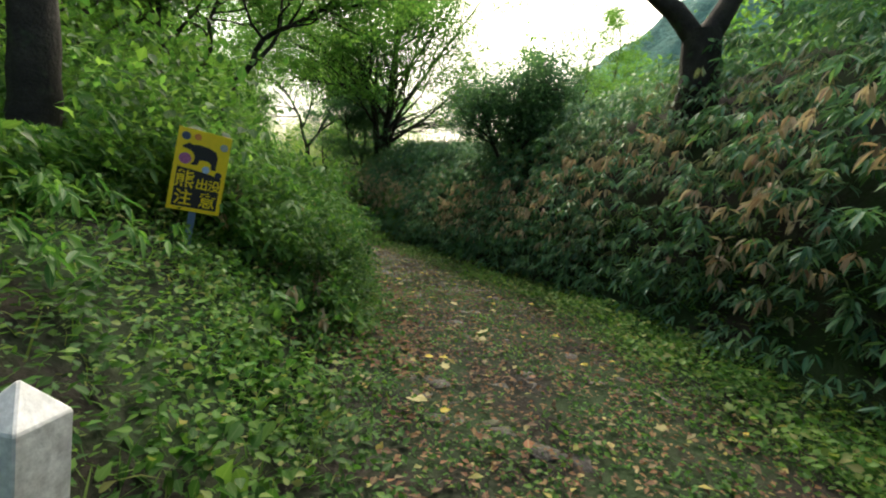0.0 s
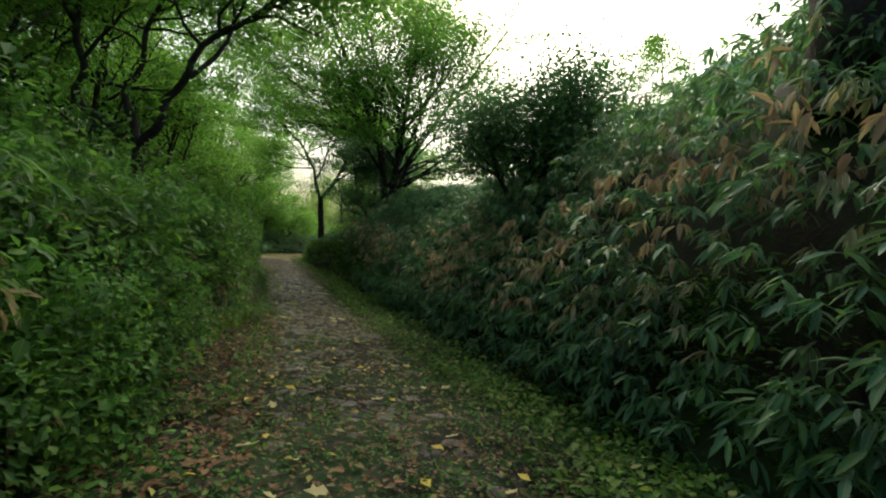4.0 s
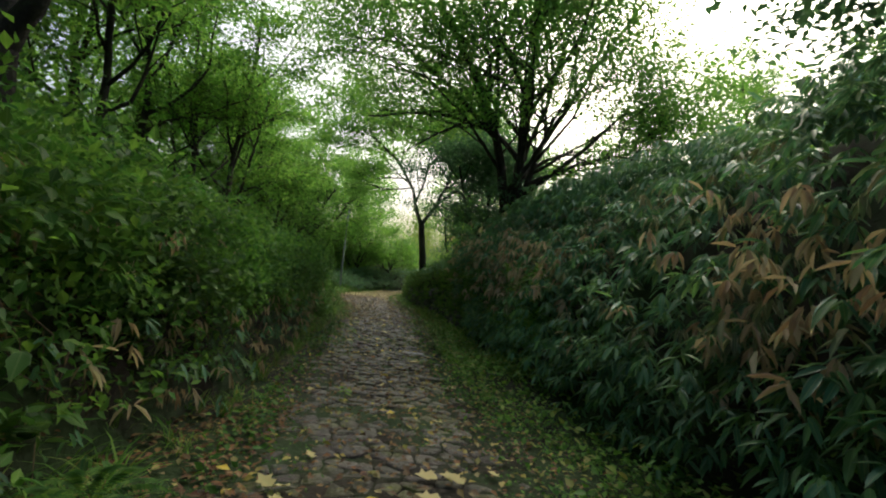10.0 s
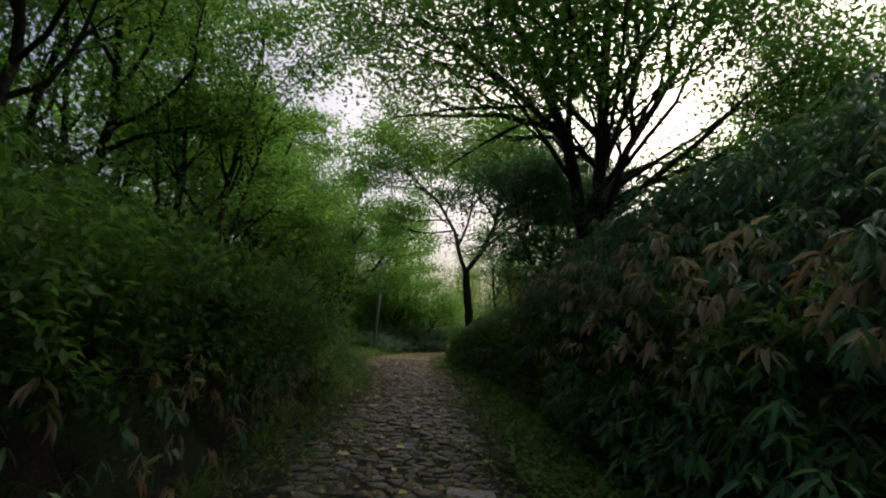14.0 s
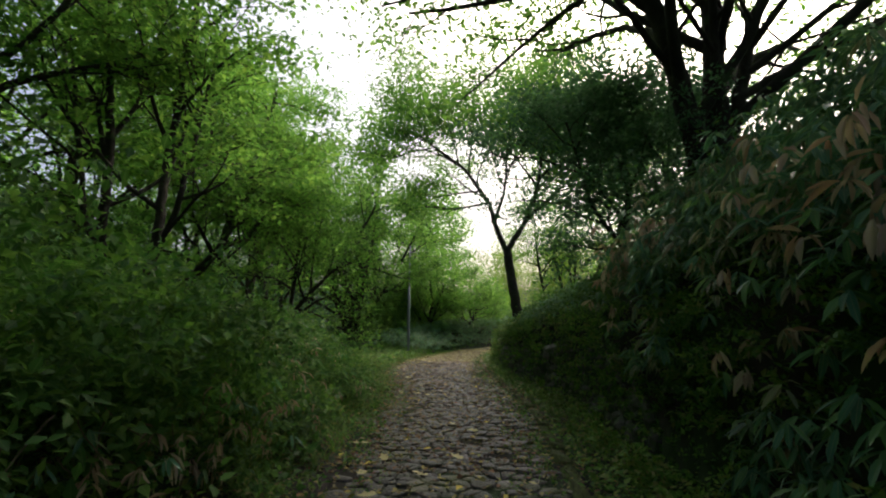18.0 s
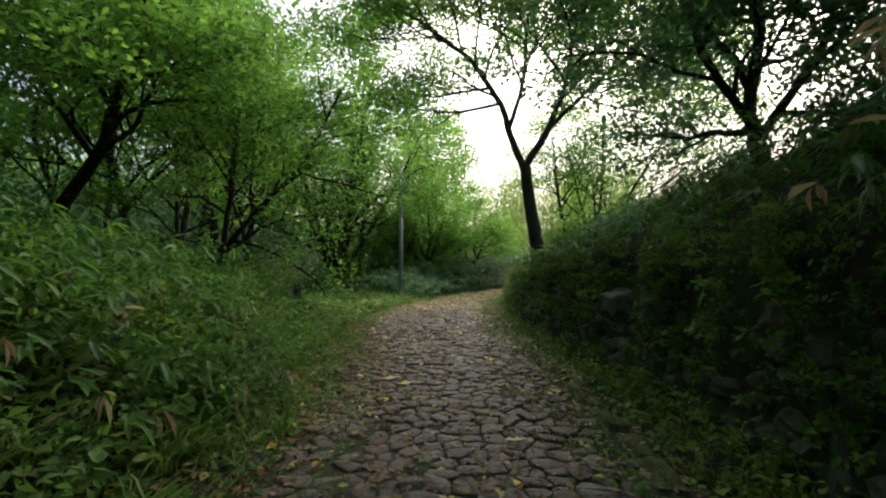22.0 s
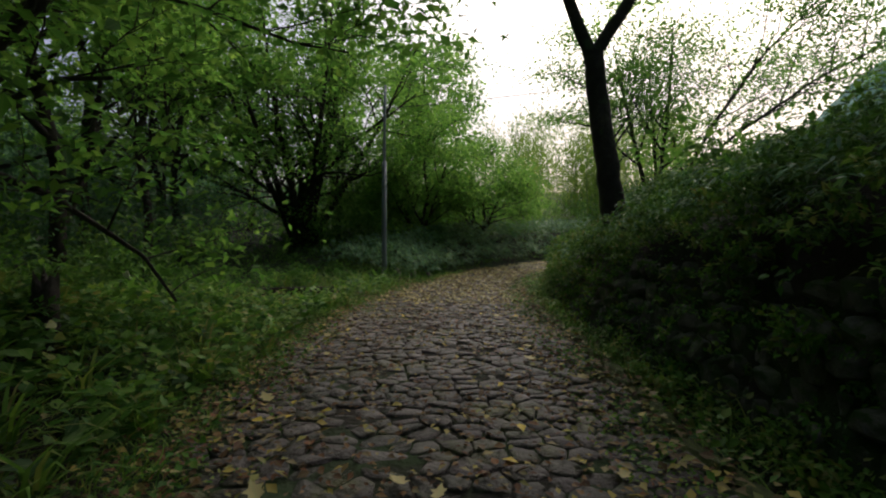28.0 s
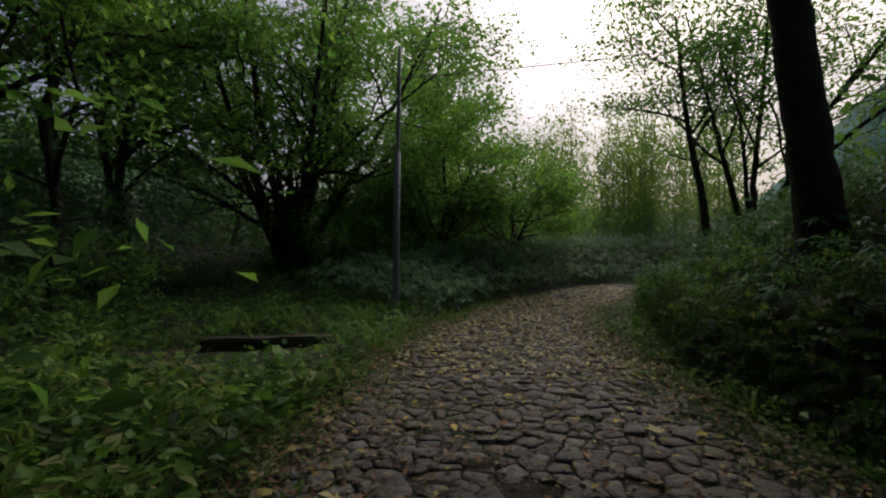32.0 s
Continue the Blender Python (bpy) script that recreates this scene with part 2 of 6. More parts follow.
# ---- mesh helpers ----
def mesh_np(name, V, faces, mat, uv=None, smooth=False):
    """faces: list of integer arrays (n, 3) or (n, 4); uv: matching list of (n, k, 2)."""
    me = bpy.data.meshes.new(name)
    me.vertices.add(len(V))
    me.vertices.foreach_set("co", np.ascontiguousarray(V, dtype=np.float32).ravel())
    loops = np.concatenate([f.ravel() for f in faces]).astype(np.int32)
    sizes = np.concatenate([np.full(len(f), f.shape[1]) for f in faces])
    starts = np.concatenate([[0], np.cumsum(sizes)[:-1]]).astype(np.int32)
    me.loops.add(len(loops))
    me.loops.foreach_set("vertex_index", loops)
    me.polygons.add(len(sizes))
    me.polygons.foreach_set("loop_start", starts)
    if uv is not None:
        layer = me.uv_layers.new(name="UVMap")
        layer.data.foreach_set("uv", np.concatenate([u.reshape(-1, 2) for u in uv]).astype(np.float32).ravel())
    if smooth:
        me.polygons.foreach_set("use_smooth", np.ones(len(sizes), dtype=bool))
    me.update(calc_edges=True)
    me.materials.append(mat)
    return me


def part(name, data, mat, parent, label=""):
    """Links a bmesh or a mesh as one object under a thing or part."""
    if isinstance(data, bmesh.types.BMesh):
        me = bpy.data.meshes.new(name)
        data.to_mesh(me)
        data.free()
        me.materials.append(mat)
        data = me
    ob = new(name, data)
    ob.parent = parent
    return tagged(ob, label)


def empty(name, at, label, category, group="", kind=""):
    ob = new(name)
    ob.location = at
    ob.empty_display_size = 0.2
    return tagged(ob, label, category, group, kind)


# Leaf shapes: (along, across, lift) with faces of 3 and 4 corners
SHAPES = {}
SHAPES["diamond"] = (np.array([(0, 0, 0), (0.45, -0.5, 0.07), (1, 0, -0.1), (0.45, 0.5, 0.07)]), [np.array([(0, 1, 2), (0, 2, 3)])])


def lance(stations, fold, droop):
    vs, tri, quad = [(0, 0, 0)], [], []
    for a, w in stations:
        c = -droop * a * a
        vs += [(a, -w / 2, c + fold * w), (a, 0, c), (a, w / 2, c + fold * w)]
    vs.append((1, 0, -droop))
    n, k = len(vs) - 1, len(stations)
    tri += [(0, 1, 2), (0, 2, 3)]
    for i in range(k - 1):
        a = 1 + 3 * i
        quad += [(a, a + 3, a + 4, a + 1), (a + 1, a + 4, a + 5, a + 2)]
    a = 1 + 3 * (k - 1)
    tri += [(a, n, a + 1), (a + 1, n, a + 2)]
    return np.array(vs, float), [np.array(tri), np.array(quad)]


SHAPES["sasa"] = lance([(0.1, 0.6), (0.38, 1.0), (0.72, 0.78)], 0.06, 0.2)
SHAPES["sasa_far"] = lance([(0.2, 0.85), (0.65, 0.85)], 0.05, 0.18)
SHAPES["curl"] = lance([(0.12, 0.55), (0.45, 1.0), (0.8, 0.55)], 0.14, 0.1)
SHAPES["ovate"] = lance([(0.12, 0.7), (0.4, 1.0)], 0.08, 0.12)
SHAPES["blade"] = (np.array([(0, -0.5, 0), (0, 0.5, 0), (0.55, -0.4, 0), (0.55, 0.4, 0), (1, 0, -0.28)]), [np.array([(2, 4, 3)]), np.array([(0, 2, 3, 1)])])
SHAPES["arch"] = (np.array([(0, -0.5, 0), (0, 0.5, 0), (0.4, -0.5, 0.03), (0.4, 0.5, 0.03), (0.75, -0.35, -0.12), (0.75, 0.35, -0.12), (0.98, 0, -0.38)]), [np.array([(4, 6, 5)]), np.array([(0, 2, 3, 1), (2, 4, 5, 3)])])
LOBES = [(0, 0, 0), (0.15, -0.42, 0.05), (0.42, -0.3, 0.0), (0.55, -0.55, 0.06), (0.68, -0.22, 0.0), (1, 0, 0.05), (0.68, 0.22, 0), (0.55, 0.55, 0.05), (0.42, 0.3, 0), (0.15, 0.42, 0.06), (0.42, 0, -0.03)]
SHAPES["lobed"] = (np.array(LOBES), [np.array([(10, k, (k + 1) % 10) for k in range(10)])])


def unit(a):
    return a / np.maximum(1e-9, np.linalg.norm(a, axis=-1, keepdims=True))


def leaf_mesh(name, shape, P, D, U, L, W, mat):
    """One mesh of many leaves: base P, direction D, rough upper side U, length L, width W."""
    T, faces = SHAPES[shape]
    D = unit(D)
    S = unit(np.cross(D, U))
    N = np.cross(S, D)
    k = len(T)
    V = P[:, None] + T[None, :, 0, None] * (L[:, None] * D)[:, None] + T[None, :, 1, None] * (W[:, None] * S)[:, None] + T[None, :, 2, None] * (L[:, None] * N)[:, None]
    off = (np.arange(len(P)) * k)[:, None, None]
    ymax = np.abs(T[:, 1]).max()
    uvt = np.stack([T[:, 0], 0.5 + 0.5 * T[:, 1] / ymax], -1)
    fl, ul = [], []
    for f in faces:
        fl.append((off + f[None]).reshape(-1, f.shape[1]))
        ul.append(np.broadcast_to(uvt[f][None], (len(P), *f.shape, 2)))
    return mesh_np(name, V.reshape(-1, 3), fl, mat, ul)


def stuff(name, data, label, category, group=""):
    return tagged(new(name, data), label, category, group, "stuff")


def rnd(n, a=0.0, b=1.0):
    return rng.uniform(a, b, n)


def rand_dirs(n, up=0.0, spread=1.0):
    v = rng.normal(size=(n, 3)) * spread
    v[:, 2] += up
    return unit(v)


def tube(pts, rad, sides=7):
    """Vertices and quads of a tapered tube along pts."""
    pts = np.asarray(pts, float)
    rad = np.asarray(rad, float)
    T = unit(np.gradient(pts, axis=0))
    ref = np.array([0.31, 0.17, 0.05]) if abs(T[0, 2]) > 0.9 else np.array([0, 0, 1.0])
    A = unit(np.cross(T, ref))
    B = np.cross(T, A)
    th = np.arange(sides) * 2 * np.pi / sides
    V = pts[:, None] + rad[:, None, None] * (np.cos(th)[None, :, None] * A[:, None] + np.sin(th)[None, :, None] * B[:, None])
    n = len(pts)
    i, j = np.meshgrid(np.arange(n - 1), np.arange(sides), indexing="ij")
    a, b = i * sides + j, i * sides + (j + 1) % sides
    return V.reshape(-1, 3), np.stack([a, b, b + sides, a + sides], -1).reshape(-1, 4)


def tubes_mesh(name, lines, mat, sides=6):
    Vs, Fs, o = [], [], 0
    for pts, rad in lines:
        v, f = tube(pts, rad, sides)
        Vs.append(v)
        Fs.append(f + o)
        o += len(v)
    return mesh_np(name, np.concatenate(Vs), [np.concatenate(Fs)], mat, smooth=True)


# ---- plan: centre line of the path, ground and banks ----
CENTRE = np.array([(0.9, -40), (0.9, -6), (1.0, 0), (1.0, 4), (0.7, 7), (-0.1, 9.5), (-1.35, 12.5), (-3.1, 16.3), (-4.9, 20), (-7.5, 25.7), (-9.1, 29), (-10.1, 31), (-12.6, 35),
                   (-14.4, 38), (-16.3, 42), (-17.4, 45), (-18.1, 50), (-17.2, 56), (-14, 60.5), (-8, 63), (2, 66), (30, 72)], float)
_l = np.concatenate([[0], np.cumsum(np.linalg.norm(np.diff(CENTRE, axis=0), axis=1))])
_s = np.arange(0, _l[-1], 0.2)
LINE = np.stack([np.interp(_s, _l, CENTRE[:, i]) for i in (0, 1)], -1)
for _ in range(6):
    LINE[4:-4] = sum(LINE[4 + k:len(LINE) - 4 + k] for k in range(-4, 5)) / 9
TAN = unit(np.gradient(LINE, axis=0))
NOR = np.stack([TAN[:, 1], -TAN[:, 0]], -1)  # to the right of the walk


def plan(x, y):
    """Along-path station (its y) and signed offset to the right, for arrays of places."""
    x, y = np.atleast_1d(np.asarray(x, float)), np.atleast_1d(np.asarray(y, float))
    cy, d = np.empty(len(x)), np.empty(len(x))
    for i in range(0, len(x), 20000):
        q = np.stack([x[i:i + 20000], y[i:i + 20000]], -1)
        k = ((q[:, None] - LINE[None, ::8]) ** 2).sum(-1).argmin(1) * 8
        near = np.clip(k[:, None] + np.arange(-8, 9)[None], 0, len(LINE) - 1)
        n2 = ((q[:, None] - LINE[near]) ** 2).sum(-1)
        k = near[np.arange(len(k)), n2.argmin(1)]
        dist2 = n2.min(1)
        v = q - LINE[k]
        side = np.sign((v * NOR[k]).sum(-1))
        along = (v * TAN[k]).sum(-1)
        cy[i:i + 20000] = LINE[k, 1] + along * TAN[k, 1]
        d[i:i + 20000] = side * np.sqrt(np.maximum(dist2 - np.clip(along, -0.2, 0.2) ** 2, 0))
    return cy, d


def at_plan(cy, d):
    """World x, y from station and offset."""
    k = np.interp(cy, LINE[:, 1], np.arange(len(LINE)))
    i = np.clip(np.round(k).astype(int), 0, len(LINE) - 1)
    p = np.stack([np.interp(k, np.arange(len(LINE)), LINE[:, j]) for j in (0, 1)], -1)
    q = p + NOR[i] * d[:, None]
    return q[:, 0], q[:, 1]


def smooth01(t):
    t = np.clip(t, 0, 1)
    return t * t * (3 - 2 * t)


def path_z(cy):
    return np.interp(cy, [-40, 0, 6, 12, 18, 24, 30, 36, 40, 46, 60, 90], [0.2, 0, -0.05, -0.25, -0.4, -0.35, -0.3, -0.3, -0.32, -0.3, 0.1, 0.8])


def half_width(cy):
    return np.interp(cy, [0, 9.5, 16, 20, 26, 29, 35, 38, 42, 46, 50, 60], [1.35, 1.1, 0.95, 1.0, 1.15, 1.35, 1.55, 1.9, 1.85, 1.65, 1.4, 1.2])


def wob(x, y, sc, seed=0.0):
    """Cheap smooth unevenness."""
    return (np.sin(x * sc + 1.3 + seed) * np.cos(y * sc * 1.1 - 0.7 + seed * 2) + 0.5 * np.sin((x + y) * sc * 1.9 + seed) + 0.35 * np.cos((x - y * 0.7) * sc * 3.1)) / 1.85


def bank_foot(cy):
    return np.interp(cy, [0, 8, 14, 18, 22, 30, 40, 46, 54], [3.1, 2.7, 2.7, 2.6, 2.7, 2.85, 2.75, 2.7, 2.5])


def ground_z(x, y):
    x, y = np.atleast_1d(np.asarray(x, float)), np.atleast_1d(np.asarray(y, float))
    cy, d = plan(x, y)
    z = path_z(cy)
    # right bank, a dry stone wall at its foot further on
    fr = bank_foot(cy)
    hr = np.interp(cy, [-40, -6, 3, 8, 11.5, 18, 22, 26, 29, 32, 36, 40, 44, 48, 53, 62], [1.0, 4.0, 4.9, 4.8, 4.2, 3.6, 3.9, 4.2, 4.0, 3.3, 2.8, 2.5, 2.5, 2.3, 1.9, 1.0])
    wall = np.interp(cy, [20, 24, 38, 43], [0, 1.5, 1.2, 0])
    e = d - fr
    right = wall * smooth01(e / 0.3) + (hr - wall) * np.clip(e / 2.6, 0, 1) ** np.interp(cy, [7, 12], [0.68, 0.8]) + np.minimum(np.maximum(e - 2.6, 0) * 0.12, 6)
    # left bank, falling to a level wood floor
    fl = np.interp(cy, [0, 6, 10, 15, 20, 26, 36, 45], [1.9, 2.1, 2.3, 2.0, 1.8, 2.2, 2.6, 2.6])
    hl = np.interp(cy, [-40, -6, 6, 12, 20, 25, 28, 31, 33, 36, 38, 40.5, 46, 52, 60], [0.6, 0.9, 1.1, 1.8, 1.8, 1.6, 1.4, 1.3, 1.2, 1.0, 0.45, 0.08, 0.0, 1.1, 1.4])
    e2 = -d - fl
    low = np.interp(cy, [5, 8, 21, 25], [0, 1.0, 1.0, 0])
    left = low * smooth01(e2 / 0.3) + (hl - low) * np.clip(e2 / 1.7, 0, 1) ** 0.75 + np.minimum(np.maximum(e2 - 1.7, 0) * 0.05, 1) + np.minimum(np.maximum(e2 - 18, 0) * 0.2, 6)
    ditch = np.interp(cy, [19, 22, 42, 45], [0, 0.28, 0.28, 0]) * smooth01((d - half_width(cy) - 0.3) / 0.12) * smooth01((fr + 0.05 - d) / 0.1)
    z = z - ditch + np.where(e > 0, right, 0) + np.where(e2 > 0, left, 0)
    off = np.clip((np.abs(d) - half_width(cy)) / 1.2, 0, 1)
    z = z + off * (0.06 * wob(x, y, 2.3) + 0.1 * wob(x, y, 0.7, 2)) + (1 - off) * (np.interp(cy, [0, 7, 11, 16, 24], [0.016, 0.012, 0.0, -0.008, -0.018]) + 0.012 * wob(x, y, 4.3, 6))
    return z


# ---- ground: one sheet out to the horizon ----
def axis_grid(a, b, step, far):
    mid = np.arange(a, b + step / 2, step)
    g = np.cumsum(step * 1.22 ** np.arange(1, 60))
    g = g[g < far]
    return np.concatenate([a - g[::-1], mid, b + g])


gx, gy = axis_grid(-27, 9, 0.22, 2500), axis_grid(-4, 60, 0.25, 2500)
GX, GY = np.meshgrid(gx, gy)
GZ = ground_z(GX.ravel(), GY.ravel())
nx, ny = len(gx), len(gy)
gi, gj = np.meshgrid(np.arange(ny - 1), np.arange(nx - 1), indexing="ij")
ga = (gi * nx + gj).ravel()
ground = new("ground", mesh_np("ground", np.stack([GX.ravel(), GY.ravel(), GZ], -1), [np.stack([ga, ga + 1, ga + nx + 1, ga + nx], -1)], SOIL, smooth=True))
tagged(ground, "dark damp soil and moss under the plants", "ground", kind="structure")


# ---- distant hill ----
def far_hill(name, az_deg, dist, width, high, mat, label):
    n, m = 260, 60
    u, v = np.meshgrid(np.linspace(-1, 1, n), np.linspace(0, 1, m))
    prof = np.cos(np.clip(u, -1, 1) * np.pi / 2) ** 0.8
    a = radians(az_deg)
    X = u * width
    Y = dist + v * dist * 0.5
    Z = high * prof * smooth01(v) * (1 + 0.06 * wob(X, Y, 0.06)) + prof * (1.6 * wob(X, Y, 0.45) + 1.0 * wob(X, Y, 1.1, 2)) - 2
    V = np.stack([X * math.cos(a) + Y * math.sin(a), -X * math.sin(a) + Y * math.cos(a), Z], -1).reshape(-1, 3)
    i, j = np.meshgrid(np.arange(m - 1), np.arange(n - 1), indexing="ij")
    q = (i * n + j).ravel()
    ob = new(name, mesh_np(name, V, [np.stack([q, q + 1, q + n + 1, q + n], -1)], mat, smooth=True))
    return tagged(ob, label, "hill", kind="structure")


# pale bluish tint is distance haze put into the colour of the woods
HILLM = rough_mat("far_woods_hazed", [(0.3, (0.06, 0.17, 0.14)), (0.5, (0.1, 0.24, 0.19)), (0.7, (0.16, 0.31, 0.22))], 0.05, 0.9, 0.3, 1.0, 3.0, fine=0.3)
far_hill("backdrop_hill", 37, 260, 270, 185, HILLM, "distant wooded mountain with bluish haze in its green")
# added slope, no known hill: keeps bright low sky from showing through the wood
WOODM = rough_mat("low_sky_screen_woods", [(0.3, (0.02, 0.06, 0.02)), (0.5, (0.035, 0.1, 0.03)), (0.7, (0.06, 0.15, 0.04))], 0.2, 0.9, 0.8, 1.0, 1.0, fine=1.5)
far_hill("backdrop_hill", -78, 75, 120, 26, WOODM, "added dark slope screening the low sky behind the trees")


# ---- trees ----
def branch_line(p, way, length, r0, r1, n, wig, lift, rg):
    """A wandering, tapering line."""
    pts, rad = [np.array(p, float)], [r0]
    w = np.array(way, float)
    for i in range(n):
        w = w + rg.normal(size=3) * wig + np.array([0, 0, lift])
        w /= np.linalg.norm(w)
        pts.append(pts[-1] + w * length / n)
        rad.append(r0 + (r1 - r0) * (i + 1) / n)
    return np.array(pts), np.array(rad), w


def side_way(w, ang, spin):
    """w turned by ang away from itself, at the given spin."""
    a = np.cross(w, [0.02, 0.03, 1.0] if abs(w[2]) < 0.95 else [1, 0.1, 0])
    a /= np.linalg.norm(a)
    b = np.cross(w, a)
    return w * math.cos(ang) + (a * math.cos(spin) + b * math.sin(spin)) * math.sin(ang)


def spawn(lines, pts, rad, way, length, count, level, rg, ends, wig, spread, start=0.35, lift=0.03):
    """Side branches along a line, down to twigs; twig points are gathered in ends."""
    for k in range(count):
        f = start + (1 - start) * (k + rg.uniform(0.2, 0.8)) / count
        i = min(len(pts) - 1.001, f * (len(pts) - 1))
        a = int(i)
        p = pts[a] + (pts[a + 1] - pts[a]) * (i - a)
        r = (rad[a] + (rad[a + 1] - rad[a]) * (i - a)) * 0.62
        w = unit(pts[a + 1] - pts[a])
        v = side_way(w, spread * rg.uniform(0.75, 1.2), rg.uniform(0, 6.283))
        if v[2] < -0.15:
            v[2] *= -0.3
        ln = length * rg.uniform(0.7, 1.2) * (1.1 - 0.4 * f)
        q, rr, w2 = branch_line(p, unit(v), ln, max(r, 0.006), max(r * 0.3, 0.004), 5 if level > 1 else 3, wig, lift, rg)
        lines[level].append((q, rr))
        if level > 0:
            spawn(lines, q, rr, w2, ln * 0.55, 5 if level > 1 else 4, level - 1, rg, ends, wig, 0.75, 0.3, lift * 0.5)
        else:
            ends.append(q)


def crown_leaves(ends, per, spread, size, rg, flat=0.35):
    """Leaf bases, directions and sizes round the twigs."""
    E = np.concatenate([np.concatenate([q[1:], (q[:-1] + q[1:]) / 2]) if len(q) < 6 else q[1:] for q in ends])
    P = np.repeat(E, max(1, round(per * 0.62)), axis=0)
    n = len(P)
    P = P + rg.normal(size=(n, 3)) * np.array([spread, spread, spread * flat])
    D = unit(rg.normal(size=(n, 3)) * np.array([1, 1, 0.45]) + np.array([0, 0, -0.2]))
    U = unit(rg.normal(size=(n, 3)) * 0.45 + np.array([0, 0, 1]))
    L = size * rg.uniform(0.7, 1.35, n)
    return P, D, U, L, L * rg.uniform(0.45, 0.65, n)


def tree(name, label, base, stems, seed, limbs=6, limb_len=3.2, leaf=0.11, per=5, spread=0.28, mat=None, wig=0.16, leaves_from=0.45, category="tree", angle=0.85, levels=2, flat=0.35, bark=None, group="", shape="diamond"):
    """stems: list of (points relative to the base, base radius, tip radius). Parts: trunk(s), limbs, crown."""
    rg = np.random.default_rng(seed)
    bark = bark or BARK
    bz = float(ground_z(base[0], base[1])[0]) if len(base) == 2 else base[2]
    top = empty(name, (base[0], base[1], bz - 0.08), label, category, group)
    ends, lines = [], {i: [] for i in range(levels + 1)}
    for pts, r0, r1, *own in stems:
        pts = np.array(pts, float)
        t = np.concatenate([[0], np.cumsum(np.linalg.norm(np.diff(pts, axis=0), axis=1))])
        tt = np.linspace(0, t[-1], max(6, int(t[-1] / 0.25)))
        q = np.stack([np.interp(tt, t, pts[:, i]) for i in range(3)], -1)
        q[1:-1] = 0.25 * q[:-2] + 0.5 * q[1:-1] + 0.25 * q[2:]
        q[1:] += rg.normal(size=(len(q) - 1, 3)) * 0.012
        f = tt / t[-1]
        rad = r0 + (r1 - r0) * f ** 0.8 + (0.3 * r0 * np.exp(-tt / 0.3) if pts[0][2] < 0.3 else 0)
        part("trunk", tubes_mesh("trunk", [(q, rad)], bark, 10), bark, top)
        spawn(lines, q, rad, None, limb_len, own[0] if own else limbs, levels, rg, ends, wig, angle, leaves_from)
    for ln in lines[levels]:
        part("limb", tubes_mesh("limb", [ln], bark, 6), bark, top)
    if levels:
        tagged(part("branchwork", tubes_mesh("branchwork", [ln for lv in range(levels) for ln in lines[lv]], bark, 3), bark, top), kind="stuff")
    P, D, U, L, W = crown_leaves(ends, per, spread, leaf, rg, flat)
    part("crown", leaf_mesh("crown", shape, P, D, U, L, W, mat or CANOPY), mat or CANOPY, top)
    return top


def trunk_pts(h, lean=(0, 0), bend=0.0, seed=0):
    rg = np.random.default_rng(seed + 99)
    z = np.linspace(0, h, 6)
    return [(lean[0] * k / h + bend * rg.normal() * (0 < i), lean[1] * k / h + bend * rg.normal() * (0 < i), k) for i, k in enumerate(z)]


# tall tree on the right bank with many rising limbs
tree("tree", "tall broadleaf tree with ivy-dark forked trunk on the bank", (-4.65, 30.5),
     [([(0, 0, 0), (-0.25, -0.2, 2.2), (-0.6, -0.6, 4.0), (-1.6, -1.7, 6.5), (-4.6, -3.2, 12.0)], 0.24, 0.05),
      ([(0.15, 0.1, 0), (0.25, 0.1, 3), (0.4, 0.3, 7.5), (0.5, 0.5, 13)], 0.25, 0.06),
      ([(0.25, 0.1, 1.0), (1.0, 0.4, 4), (2.6, 0.9, 7), (5.6, 1.4, 12.0)], 0.14, 0.05),
      ([(-0.6, -0.6, 4.0), (-2.4, -1.4, 5.8), (-4.8, -2.6, 7.6)], 0.13, 0.04),
      ([(0.6, 0.2, 2.4), (2.6, 0.6, 3.4), (5.2, 0.6, 4.0)], 0.09, 0.03),
      ([(0.2, 0.2, 3.0), (1.1, 0.8, 6.0), (2.0, 1.4, 10.5)], 0.12, 0.04, 14),
      ([(0.25, 0.2, 2.0), (0.3, -0.8, 5.0), (0.6, -1.4, 9.5)], 0.1, 0.03, 12),
      ([(-0.3, -0.25, 2.6), (-1.4, -1.9, 4.2), (-2.6, -4.2, 5.2)], 0.08, 0.03, 7),
      ([(0.3, 0.1, 3.2), (0.9, -2.0, 4.8), (1.2, -4.6, 5.6)], 0.08, 0.03, 6),
      ([(0.3, 0.3, 6.0), (-0.6, -2.6, 7.6), (-0.8, -6.0, 8.6)], 0.09, 0.03, 11)], 11, limbs=14, limb_len=4.9, leaf=0.14, per=10, spread=0.6, leaves_from=0.1, flat=0.25)
